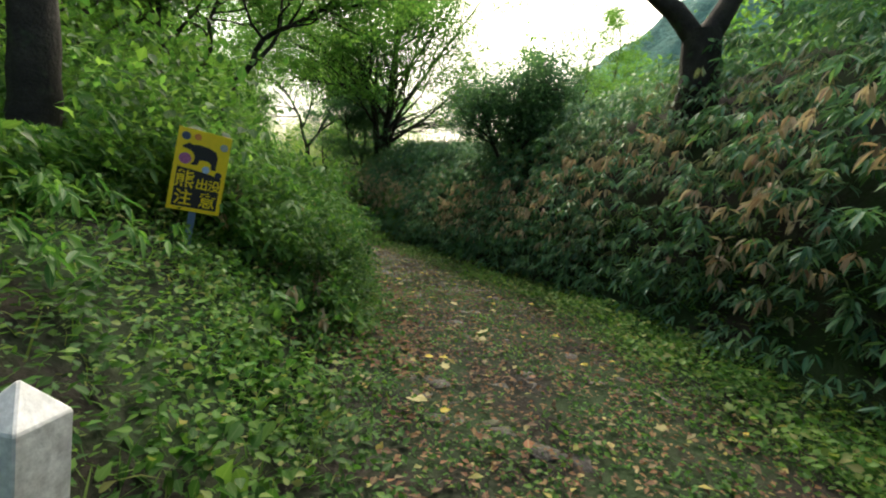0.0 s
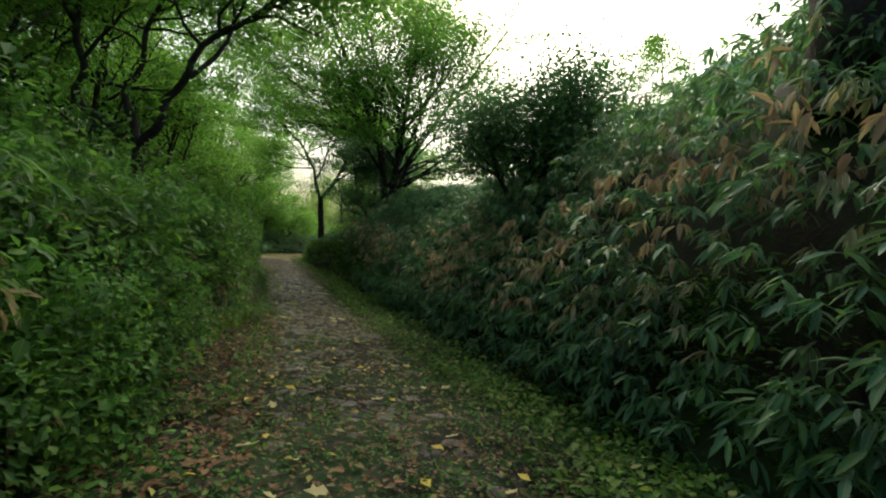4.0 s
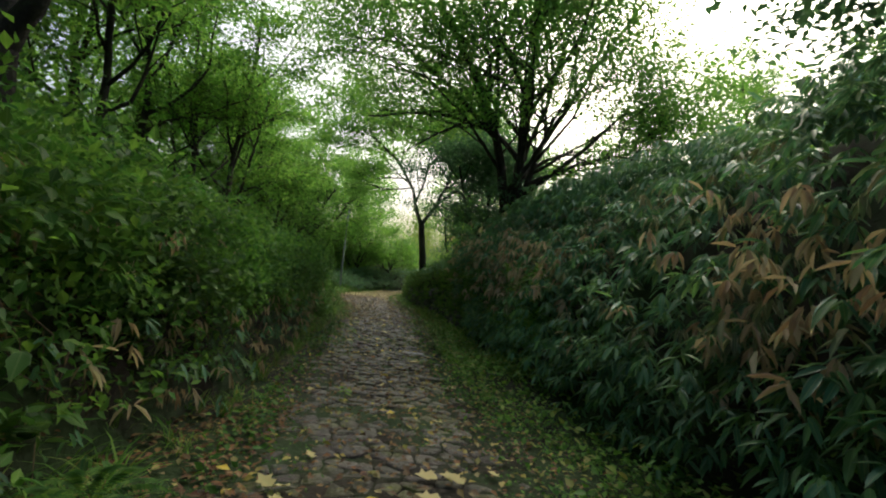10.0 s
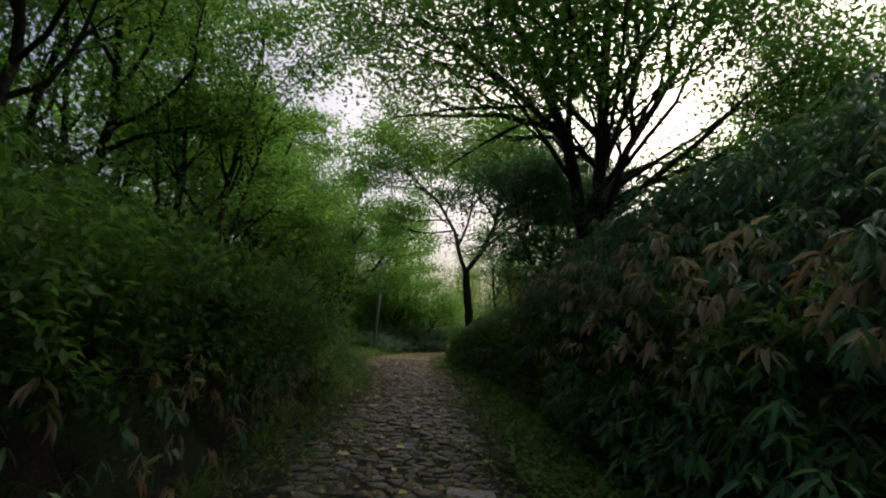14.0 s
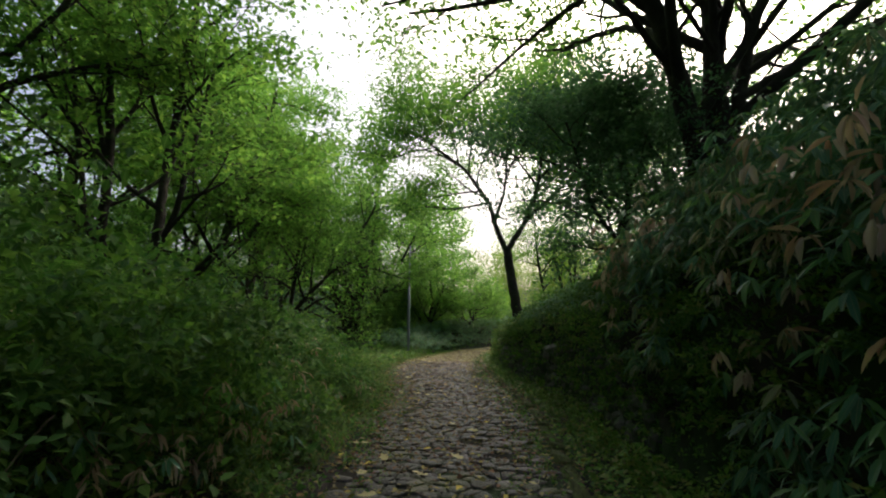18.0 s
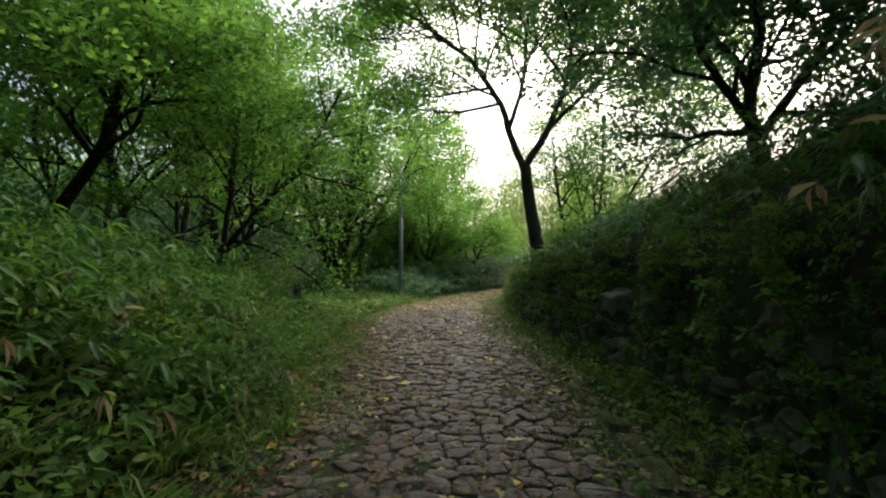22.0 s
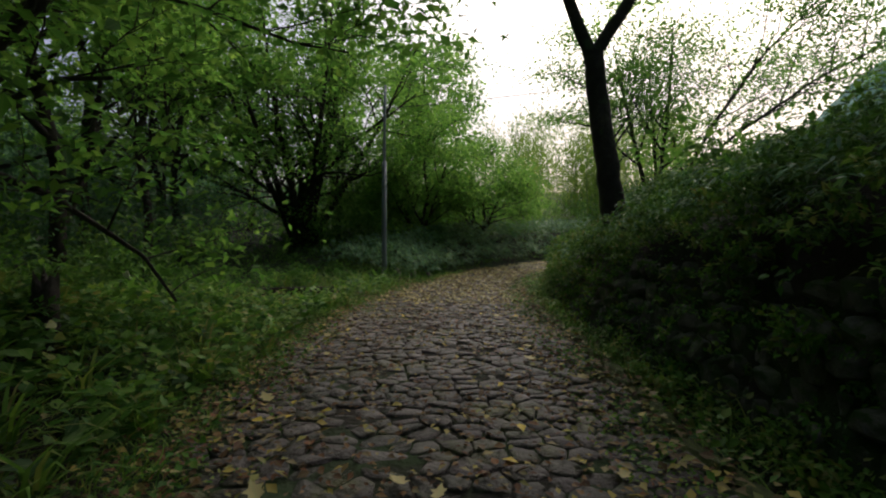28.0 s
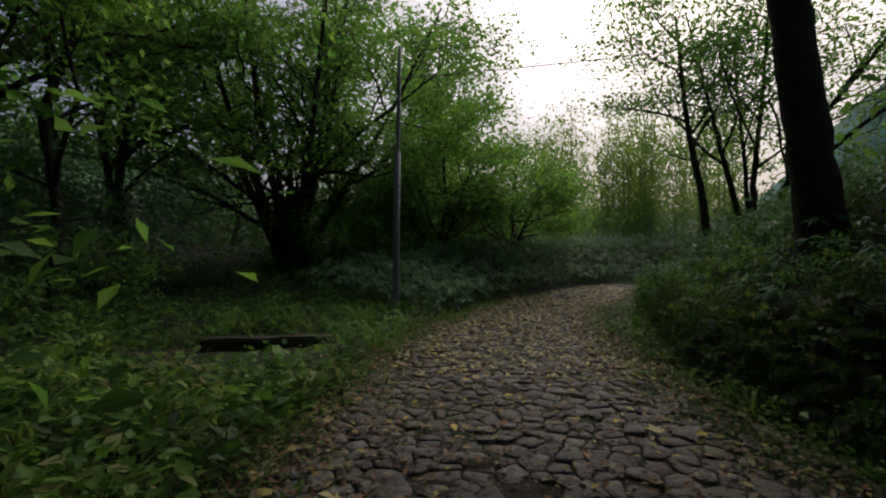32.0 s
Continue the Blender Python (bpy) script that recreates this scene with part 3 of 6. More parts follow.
# forked tree beside the bend
tree("tree", "dark-trunked tree forking in a Y above the stone bank", (-12.75, 43.8),
     [([(0, 0, 0), (-0.25, -0.15, 2.0), (-0.5, -0.35, 4.2)], 0.29, 0.21, 0),
      ([(-0.5, -0.35, 4.1), (-0.98, -0.6, 5.3), (-1.15, -0.7, 6.4), (-2.3, -1.3, 8.4), (-4.6, -2.4, 10.4)], 0.15, 0.05),
      ([(-0.5, -0.35, 4.1), (0.3, 0.0, 5.4), (1.0, 0.3, 7.2), (1.7, 0.6, 11.5)], 0.16, 0.05),
      ([(0.4, 0.05, 5.6), (1.8, 0.5, 7.0), (4.2, 0.8, 8.8)], 0.1, 0.035),
      ([(-1.0, -0.65, 5.5), (-0.5, -0.4, 7.2), (-0.3, 0.1, 11)], 0.1, 0.035)], 12, limbs=15, limb_len=4.8, leaf=0.15, per=20, spread=0.6, leaves_from=0.32, angle=0.95, flat=0.22)
# sinuous tree on the left bank
SIN_Z = float(ground_z(-7.55, 15.2)[0]) - 0.08


def bent(points):
    """Places in the world to places over the sinuous tree's base."""
    return [(x + 7.55, y - 15.2, z - SIN_Z) for x, y, z in points]


tree("tree", "sinuous dark-limbed tree above the thicket", (-7.55, 15.2),
     [([(0, 0, 0), (0, 0, 1.0)] + bent([(-7.55, 15.2, 3.35), (-8.15, 15.2, 3.62), (-9.15, 15.1, 4.15), (-9.45, 15.1, 4.45), (-9.08, 15.1, 5.0), (-9.45, 15.0, 5.75), (-9.4, 15.0, 6.6), (-10.2, 14.8, 8.4)]), 0.17, 0.05, 11),
      (bent([(-7.6, 15.2, 3.3), (-7.85, 15.3, 3.85), (-8.25, 15.4, 4.4), (-8.5, 15.5, 4.8), (-8.05, 15.6, 5.3), (-8.3, 15.8, 6.4), (-7.8, 16.2, 8.4)]), 0.11, 0.04, 9),
      (bent([(-7.55, 15.2, 3.3), (-7.35, 15.2, 3.7), (-6.95, 15.2, 4.0), (-7.15, 15.2, 4.4), (-6.5, 15.2, 5.1), (-6.42, 15.1, 5.7), (-5.8, 15.0, 6.1), (-5.1, 14.9, 6.4), (-3.6, 14.4, 7.2)]), 0.13, 0.04, 11),
      (bent([(-6.5, 15.2, 5.1), (-6.0, 15.8, 6.2), (-6.2, 16.4, 8.2)]), 0.07, 0.03, 6)], 13, limbs=9, limb_len=3.0, leaf=0.13, per=8, spread=0.38, wig=0.26, leaves_from=0.5, flat=0.25)
# thick trunk above the bamboo grass at the start
START_Z = 5.3 - float(ground_z(4.5, 9.3)[0])  # height of its fork over the base
tree("tree", "thick mossy trunk rising out of bamboo grass", (4.5, 9.3),
     [([(0, 0, 0), (-0.02, 0, START_Z * 0.6), (-0.1, 0.05, START_Z)], 0.37, 0.34, 0),
      ([(-0.1, 0.05, START_Z - 0.25), (-0.75, 0.1, START_Z + 0.45), (-1.9, 0.8, START_Z + 1.5), (-3.4, 2.4, START_Z + 2.4), (-4.6, 4.5, START_Z + 2.8)], 0.21, 0.05, 10),
      ([(-0.1, 0.05, START_Z - 0.25), (0.5, 0.2, START_Z + 0.8), (1.3, 0.5, START_Z + 2.6), (1.6, 0.8, START_Z + 5.0)], 0.25, 0.06, 9),
      ([(0.5, 0.2, START_Z + 0.8), (1.6, -0.6, START_Z + 1.7), (3.0, -1.2, START_Z + 2.4)], 0.13, 0.04, 7)], 14, limbs=9, limb_len=2.6, leaf=0.13, per=9, spread=0.45, leaves_from=0.35, flat=0.3)
# wet dark trunk by the start
tree("tree", "broad wet black trunk behind the sign thicket", (-4.15, 4.75),
     [([(0, 0, 0), (-0.05, 0, 2), (-0.2, 0.1, 4.5), (-0.3, 0.3, 8)], 0.24, 0.12)], 15, limbs=6, limb_len=2.0, leaf=0.12, per=6, spread=0.4, leaves_from=0.55)
# dark evergreen bush on the right bank
tree("evergreen_bush", "dense dark evergreen bush on the bank top", (1.85, 15.9),
     [([(0, 0, 0), (0.1, 0, 1.6), (0.2, 0.1, 3.0)], 0.1, 0.03), ([(0, 0, 0.1), (0.9, 0.3, 1.4), (1.5, 0.3, 2.8)], 0.08, 0.03), ([(0.1, 0.1, 0.1), (0.5, -0.4, 1.6), (0.9, -0.5, 3.3)], 0.08, 0.03), ([(0, 0, 0.1), (-0.7, -0.2, 1.3), (-1.1, -0.2, 2.3)], 0.08, 0.03)],
     16, limbs=9, limb_len=1.15, leaf=0.095, per=10, spread=0.45, mat=DARKLEAF, leaves_from=0.3, category="bush", flat=0.7)
tree("small_tree", "dense low-crowned tree on the bank top", (-6.5, 34.7), [(trunk_pts(6.0, (-0.3, 0.2), 0.12, 71), 0.13, 0.03), ([(0, 0, 0.5), (-0.8, -0.6, 1.8), (-1.3, -1.2, 4.2)], 0.08, 0.03), ([(0, 0, 0.6), (0.9, 0.3, 2), (1.6, 0.6, 4.4)], 0.08, 0.03)], 24,
     limbs=10, limb_len=2.9, leaf=0.13, per=14, spread=0.45, leaves_from=0.06, wig=0.2, flat=0.25, mat=DARKLEAF)
# slim trees past the bend on the right
tree("tree", "slim leaning tree with open feathery crown", (-13.7, 53.0), [([(0, 0, 0), (-0.3, 0, 2.2), (-0.7, 0, 4.5), (-1.0, 0.2, 8)], 0.15, 0.04)], 17, limbs=10, limb_len=3.0, leaf=0.14, per=8, spread=0.6, leaves_from=0.35, flat=0.14)
tree("tree", "many-stemmed small tree with airy crown", (-12.6, 54.6),
     [([(0, 0, 0), (-0.5, 0, 2.2), (-1.1, 0, 5), (-1.8, 0.2, 8.5)], 0.13, 0.03), ([(0.1, 0, 0), (0.1, 0.1, 2.4), (0.4, 0.2, 5.5), (0.6, 0, 9)], 0.13, 0.03),
      ([(0.2, 0.1, 0), (0.9, 0, 2.2), (2.0, 0.2, 4.5), (3.6, 0.3, 7)], 0.12, 0.03), ([(0, 0.1, 0), (-0.1, 0.4, 3), (-0.4, 0.8, 7.5)], 0.1, 0.03),
      ([(0.9, 0, 2.2), (2.6, -0.4, 3.8), (5.2, -0.8, 5.6), (8.0, -1.2, 6.8)], 0.08, 0.03, 12), ([(2.0, 0.2, 4.5), (3.8, -0.6, 7.0), (6.6, -1.4, 9.5)], 0.07, 0.03, 10)], 18, limbs=9, limb_len=3.6, leaf=0.14, per=7, spread=0.7, leaves_from=0.3, flat=0.12)
# fan-shaped many-stemmed tree behind the pole
fan = []
for k in range(12):
    a = k * 2.4
    sp = 1.0 + 2.6 * ((k * 0.37) % 1)
    fan.append(([(0.25 * math.cos(a), 0.25 * math.sin(a), 0), (0.5 * sp * math.cos(a), 0.5 * sp * math.sin(a), 2.4), (1.15 * sp * math.cos(a), 1.15 * sp * math.sin(a), 6), (1.7 * sp * math.cos(a), 1.7 * sp * math.sin(a), 12 - 0.6 * sp)], 0.19, 0.03))
fan += [([(0, 0, 0), (0, 0, 1.4), (0.2, 0, 3.2)], 0.55, 0.3, 0), ([(0, 0, 1.0), (-2.5, -1.5, 2.8), (-6.0, -3.0, 4.2), (-9.5, -4.2, 4.8)], 0.12, 0.03, 11),
        ([(0, 0, 1.6), (-1.6, -2.4, 3.8), (-3.6, -5.2, 5.4)], 0.1, 0.03, 9), ([(0, 0, 2.6), (2.8, 0.4, 5.0), (6.2, 0.6, 6.8)], 0.12, 0.03, 9)]
tree("tree", "large fan-shaped many-stemmed tree at the wood edge", (-28.2, 50.0), fan, 19, limbs=7, limb_len=3.4, leaf=0.19, per=4, spread=0.6, leaves_from=0.16, angle=1.0, flat=0.16)
LEAN_Z = float(ground_z(-21.6, 31.7)[0]) - 0.08


def leaning(points):
    """Places in the world to places over the leaning tree's base."""
    return [(x + 21.6, y - 31.7, z - LEAN_Z) for x, y, z in points]


tree("tree", "dark sinuous trunk leaning out of the wood edge", (-21.6, 31.7),
     [([(0, 0, 0)] + leaning([(-21.1, 31.7, 2.9), (-20.1, 31.7, 3.5), (-19.3, 31.7, 4.05), (-18.97, 31.7, 4.9), (-18.45, 31.7, 5.6), (-17.65, 31.8, 6.1), (-18.15, 31.9, 7.05), (-17.6, 32.2, 9.6)]), 0.2, 0.05, 13),
      (leaning([(-19.35, 31.7, 4.0), (-18.6, 31.6, 4.1), (-17.85, 31.5, 4.1), (-16.4, 31.2, 5.0)]), 0.08, 0.03, 6),
      (leaning([(-18.45, 31.7, 5.6), (-19.2, 31.2, 6.4), (-19.0, 30.6, 8.8)]), 0.09, 0.03, 8)], 20, limbs=10, limb_len=2.9, leaf=0.14, per=9, spread=0.45, wig=0.22, leaves_from=0.35, flat=0.25)
tree("tree", "leaning tree with branches spread over the verge", (-19.0, 34.3), [([(0, 0, 0), (0.4, 0, 1.4), (1.2, 0.3, 2.4), (2.4, 0.8, 3.6), (3.4, 1.2, 5.6)], 0.11, 0.03), ([(0.4, 0, 1.4), (0.3, 0.3, 3.2), (0.6, 0.4, 6.5)], 0.09, 0.03)], 21, limbs=11, limb_len=3.0, leaf=0.14, per=8, spread=0.45, wig=0.2, leaves_from=0.15, flat=0.25)

for k, (tx, ty, th) in enumerate(((-23.2, 53.0, 6.0), (-21.6, 57.0, 5.2), (-26.5, 55.5, 7.0))):
    tree("small_tree", "low-branched leafy small tree behind the steel pole", (tx, ty), [(trunk_pts(th, (0.5, 0.2), 0.15, 40 + k), 0.11, 0.03), ([(0, 0, 0.2), (0.9, -0.5, 1.8), (1.9, -1.0, th * 0.6)], 0.08, 0.03), ([(0, 0, 0.2), (-0.8, -0.6, 1.6), (-1.6, -1.0, th * 0.55)], 0.08, 0.03)],
         60 + k, limbs=9, limb_len=2.4, leaf=0.17, per=7, spread=0.55, leaves_from=0.04, wig=0.2, flat=0.35)

# the wood on both sides: a few kinds, each repeated
protos = []
for k in range(4):
    h = 11 + 1.4 * k
    stems = [(trunk_pts(h, (0.8 - 0.5 * k, 0.5 * (k % 2)), 0.22, k), 0.15 + 0.02 * k, 0.04)]
    if k % 2:
        stems.append(([(0, 0, 1.2), (0.7, 0.4, 3.2), (1.5, 0.9, 8.5)], 0.11, 0.03))
    protos.append(tree("tree", ("slender woodland tree with mid-green leaves", "twin-stemmed woodland tree with mid-green leaves")[k % 2], (-14.0 - 3.1 * k, 20.5 + 1.7 * k - 6 * (k % 2), -0.1),
                       stems, 30 + k, limbs=12 - 3 * (k % 2), limb_len=4.4, leaf=0.185, per=8, spread=0.45, leaves_from=0.2, flat=0.25, wig=0.2, group="woodland trees"))
for p in protos:
    p.location.z = float(ground_z(p.location.x, p.location.y)[0]) - 0.08
    p.scale = (1, 1, 1)
for k in range(3):
    far = tree("tree", "woodland tree with dense green crown", (-44.0 - 6 * k, 30.0 + 9 * k, 0.0), [(trunk_pts(13 + 2 * k, (0.4, -0.3 * k), 0.25, k + 9), 0.17, 0.04)], 50 + k, limbs=18, limb_len=3.9, leaf=0.4, per=7, spread=0.6, leaves_from=0.12, flat=0.25, wig=0.2, levels=1, group="woodland trees")
    far.location.z = float(ground_z(far.location.x, far.location.y)[0]) - 0.08
    protos.append(far)
spots = [(p.location.x, p.location.y) for p in protos] + [(-28.2, 50.0), (-21.6, 31.7), (-19.0, 34.3), (-7.7, 15.3), (-4.15, 4.75)]
trng = np.random.default_rng(5)


def plant_trees(n, y0, y1, d0, d1, gap, kinds, ok):
    """Copies of the given kinds, kept apart by gap."""
    for _ in range(n * 40):
        if n <= 0:
            break
        px, py = (float(v[0]) for v in at_plan(trng.uniform(y0, y1, 1), trng.uniform(d0, d1, 1)))
        cc, dd = plan(px, py)
        if not (min(d0, d1) - 2 < dd[0] < max(d0, d1) + 2) or abs(dd[0]) < 4.6 or not ok(px, py) or any((px - a) ** 2 + (py - b) ** 2 < gap ** 2 for a, b in spots):
            continue
        spots.append((px, py))
        c = copy_thing(protos[kinds[n % len(kinds)]], pose(px, py, float(ground_z(px, py)[0]) - 0.08, 0, 0, float(trng.uniform(0, 360))))
        sc = float(trng.uniform(0.8, 1.15))
        c.scale = (sc, sc, sc)
        n -= 1


plant_trees(17, -6, 40, -15, -6.2, 2.9, (0, 1, 2, 3), lambda x, y: y > 21 or plan(x, y)[1][0] < -8.0)
for px, py, kind in ((-26.5, 41.5, 0), (-30.0, 45.0, 5), (-25.0, 35.0, 4)):
    spots.append((px, py))
    copy_thing(protos[kind], pose(px, py, float(ground_z(px, py)[0]) - 0.08, 0, 0, px * 37 % 360))
for px, py, kind, sc in ((0.8, 32.0, 1, 0.5), (4.4, 34.0, 0, 0.62), (9.0, 30.0, 3, 0.6), (-15.6, 27.0, 1, 0.85), (-24.5, 38.2, 3, 0.95), (-29.0, 41.0, 2, 1.1), (-33.0, 46.0, 1, 1.1), (-27.5, 36.0, 0, 1.0), (-29.5, 54.0, 6, 1.15), (6.2, 25.0, 0, 0.6)):
    spots.append((px, py))
    copy_thing(protos[kind], pose(px, py, float(ground_z(px, py)[0]) - 0.08, 0, 0, (px * 53 + py * 17) % 360)).scale = (sc, sc, sc)
plant_trees(26, -8, 34, -34, -14, 4.0, (4, 5, 6), lambda x, y: True)
plant_trees(17, 34, 62, -42, -12, 3.6, (4, 5, 6), lambda x, y: x < -32 or (y > 54 and x < -25))
plant_trees(7, -8, 40, 14, 26, 5, (4, 5), lambda x, y: True)
plant_trees(4, 52, 60, -22, -9, 3.5, (4, 5), lambda x, y: x < -25)
plant_trees(3, -34, -20, -14, 14, 6, (4, 5, 6), lambda x, y: y < -16)

# yellowish vine climbing the fan-shaped tree
vrg = np.random.default_rng(77)
f = np.linspace(0, 1, 40)
vine_pts = np.stack([-28.0 + 3.0 * f + 0.12 * np.sin(9 * f), 49.4 + 1.6 * f, float(ground_z(-28.0, 49.4)[0]) + 0.2 + 4.6 * f ** 1.1], -1)
vine = empty("vine", vine_pts[0], "yellow-green leafy vine climbing across the stems", "vine")
part("stem", tubes_mesh("stem", [(vine_pts - vine_pts[0], np.full(40, 0.018))], BARK, 5), BARK, vine)
P, D, U, L, W = crown_leaves([vine_pts - vine_pts[0]], 22, 0.11, 0.13, vrg, 1.0)
part("foliage", leaf_mesh("foliage", "ovate", P, D, U, L, W * 1.2, GRASS), GRASS, vine)

# ---- bamboo grove past the bend ----
grove = empty("bamboo_grove", (-19, 70, float(ground_z(-19, 70)[0])), "pale green bamboo grove beyond the bend", "bamboo")
brg = np.random.default_rng(8)
culms, tops = [], []
for k in range(90):
    x, y = brg.uniform(-7, 8), brg.uniform(-4, 9)
    h = brg.uniform(6.5, 10)
    z = float(ground_z(-19 + x, 70 + y)[0]) - float(grove.location.z) - 0.1
    lean = brg.normal(size=2) * 0.6
    pts = [(x, y, z), (x + lean[0] * 0.2, y + lean[1] * 0.2, z + h * 0.6), (x + lean[0], y + lean[1], z + h)]
    culms.append((np.array(pts), np.array([0.04, 0.03, 0.008])))
    tops += [np.array([(x + lean[0] * f, y + lean[1] * f, z + h * (0.25 + 0.75 * f)) for f in np.linspace(0, 1, 12)])]
CULM = plain("bamboo_culm", (0.16, 0.22, 0.07), 0.4)
part("culm", tubes_mesh("culm", culms, CULM, 5), CULM, grove)
P, D, U, L, W = crown_leaves(tops, 34, 0.55, 0.32, brg, 0.8)
part("foliage", leaf_mesh("foliage", "diamond", P, D - [0, 0, 0.6], U, L, W * 0.5, BAMBOO), BAMBOO, grove)


# ---- undergrowth ----
def strip(n, y0, y1, d0, d1):
    cy, d = rnd(n, y0, y1), rnd(n, d0, d1)
    x, y = at_plan(cy, d)
    return np.stack([x, y, ground_z(x, y)], -1), cy, d


def side_of(P):
    """Unit vector towards the path at places P."""
    cy, d = plan(P[:, 0], P[:, 1])
    k = np.clip(np.interp(cy, LINE[:, 1], np.arange(len(LINE))).round().astype(int), 0, len(LINE) - 1)
    v = -NOR[k] * np.sign(d)[:, None]
    return np.concatenate([v, np.zeros((len(P), 1))], -1)


def sasa(name, P, reach, high, leaves, size, mat, label, shape="sasa", droop=0.35, keep=None, slim=1.0):
    """Bamboo grass: arching culms with a fan of broad leaves at the tip."""
    n = len(P)
    out = side_of(P) + 0.5 * rng.normal(size=(n, 3)) * [1, 1, 0]
    tip = P + out * (reach * rnd(n, 0.3, 1.1))[:, None] + np.array([0, 0, 1.0]) * (high * rnd(n, 0.45, 1.15))[:, None]
    if keep is not None:
        tip = tip[keep(tip)]
        n = len(tip)
        out = side_of(tip) + 0.4 * rng.normal(size=(n, 3)) * [1, 1, 0]
    B = np.repeat(tip, leaves, axis=0)
    O = np.repeat(unit(out), leaves, axis=0)
    m = len(B)
    sweep = 1.6 if droop < 0.5 else 2.2
    ang = np.tile(np.linspace(-sweep, sweep, leaves), n) + rng.normal(size=m) * (0.35 + 0.6 * (droop > 1))
    c, s = np.cos(ang), np.sin(ang)
    D = np.stack([O[:, 0] * c - O[:, 1] * s, O[:, 0] * s + O[:, 1] * c, -droop * np.repeat(rnd(n, 0.5, 1.5), leaves) + (0.3 + 0.4 * (droop > 1)) * rng.normal(size=m)], -1)
    U = unit(np.stack([rng.normal(size=m) * 0.25, rng.normal(size=m) * 0.25, np.ones(m)], -1))
    L = size * rnd(m, 0.65, 1.2) * (1 - 0.18 * np.abs(ang) / 1.5)
    return leaf_mesh(name, shape, B + unit(D) * 0.015 + rng.normal(size=(m, 3)) * 0.02, D, U, L, L * rnd(m, 0.2, 0.27) * slim, mat), tip


def off_path(margin):
    def keep(T):
        cy, d = plan(T[:, 0], T[:, 1])
        return np.abs(d) > half_width(cy) * 0 + margin
    return keep


def sign_clear(T):
    """Open ground round the sign board, the marker post and the mown verge at the start."""
    board = (T[:, 0] > -2.72) & (T[:, 0] < -1.0) & (T[:, 1] > 1.8) & (T[:, 1] < 4.55) & (T[:, 2] > 0.58 + 0.12 * (T[:, 1] - 4))
    verge = (T[:, 0] > -2.6) & (T[:, 0] < 0.5) & (T[:, 1] < 7.5) & (T[:, 2] > 0.3 + 0.28 * np.maximum(0, -1.0 - T[:, 0]) + 0.42 * np.maximum(0, T[:, 1] - 3.4 + 0.4 * np.sin(3 * T[:, 0])))
    verge &= (T[:, 0] > -1.9) | (T[:, 1] < 2.6)
    trunk = (T[:, 0] < -0.8 * T[:, 1]) & (T[:, 1] > 0.8) & (T[:, 1] < 5.2) & (T[:, 2] > 1.42 + 0.06 * np.hypot(T[:, 0], T[:, 1]))
    return ~(board | verge | trunk)


def in_hollow(B):
    """Dark undercut at the foot of the cut bank, free of leaves."""
    cyv, dv = plan(B[:, 0], B[:, 1])
    return (dv < 0) & (cyv > 9) & (cyv < 25) & (-dv < 2.75 + 0.25 * wob(B[:, 0], B[:, 1], 1.4, 3)) & (B[:, 2] - path_z(cyv) < np.interp(cyv, [9, 11, 15, 18, 25], [0.2, 0.42, 0.35, 0.2, 0.15]) + 0.25 * wob(B[:, 0], B[:, 1], 0.9, 1))


def bank_clear(T):
    """Right bank: the plants hang over the foot but leave the verge open."""
    cy, d = plan(T[:, 0], T[:, 1])
    return d > bank_foot(cy) + 0.05 - 0.42 * np.clip(T[:, 2] - path_z(cy) - 0.35 + 0.25 * wob(T[:, 0], T[:, 1], 1.1, 2), 0, 1)


def herbs(name, P, high, size, mat, label, shape="diamond", ratio=0.62, lean=0.9):
    P = P[~((P[:, 0] > -21.6) & (P[:, 0] < -18.9) & (P[:, 1] > 40.0) & (P[:, 1] < 42.8) & (rnd(len(P)) < 0.85))]
    c, e = plan(P[:, 0], P[:, 1])
    e = e - half_width(c)
    P = P[~((c > 22) & (c < 45.5) & (e > 0.04) & (e < 0.4) & (rnd(len(P)) < 0.85))]
    n = len(P)
    hollow = in_hollow(P + [0, 0, 0.05]) & (-plan(P[:, 0], P[:, 1])[1] > 1.35) & (rnd(n) < 0.9)
    P = P[~hollow]
    n = len(P)
    B = P + np.array([0, 0, 1.0]) * rnd(n, 0.0, high)[:, None]
    a = rnd(n, 0, 6.283)
    D = np.stack([np.cos(a), np.sin(a), rnd(n, -0.3, lean)], -1)
    U = unit(np.array([0, 0, 1.0]) + 0.4 * rng.normal(size=(n, 3)))
    L = size * rnd(n, 0.5, 1.4)
    return stuff(name, leaf_mesh(name, shape, B, D, U, L, L * ratio, mat), label, "plants")


P, cy, d = strip(7700, -5, 28.5, 2.3, 5.4)
P = P[wob(P[:, 0], P[:, 1], 2.6, 3) + 0.5 * wob(P[:, 0], P[:, 1], 6.0, 1) > rnd(len(P), -1.0, 0.15)]
me, tips = sasa("sasa", P, 0.5, 0.7, 8, 0.235, SASA, "", droop=0.6, keep=bank_clear)
stuff("bamboo_grass", me, "thick green broad-leaved bamboo grass covering the bank", "bamboo grass")
P, cy, d = strip(1750, -5, 28.5, 2.3, 4.6)
streak = wob(P[:, 0], P[:, 1], 0.7, 5) + 0.4 * wob(P[:, 0], P[:, 1], 2.1, 2) > -0.25
me, tips = sasa("fading", P[streak], 0.6, 0.65, 7, 0.22, FADING, "", droop=1.0, keep=bank_clear, slim=0.9)
stuff("fading_bamboo_grass", me, "grey-green fading bamboo grass with pale leaf edges", "bamboo grass")
n = 560
cy = rnd(n, 6.5, 25)
x, y = at_plan(cy, bank_foot(cy) + rnd(n, -0.18, 0.12))
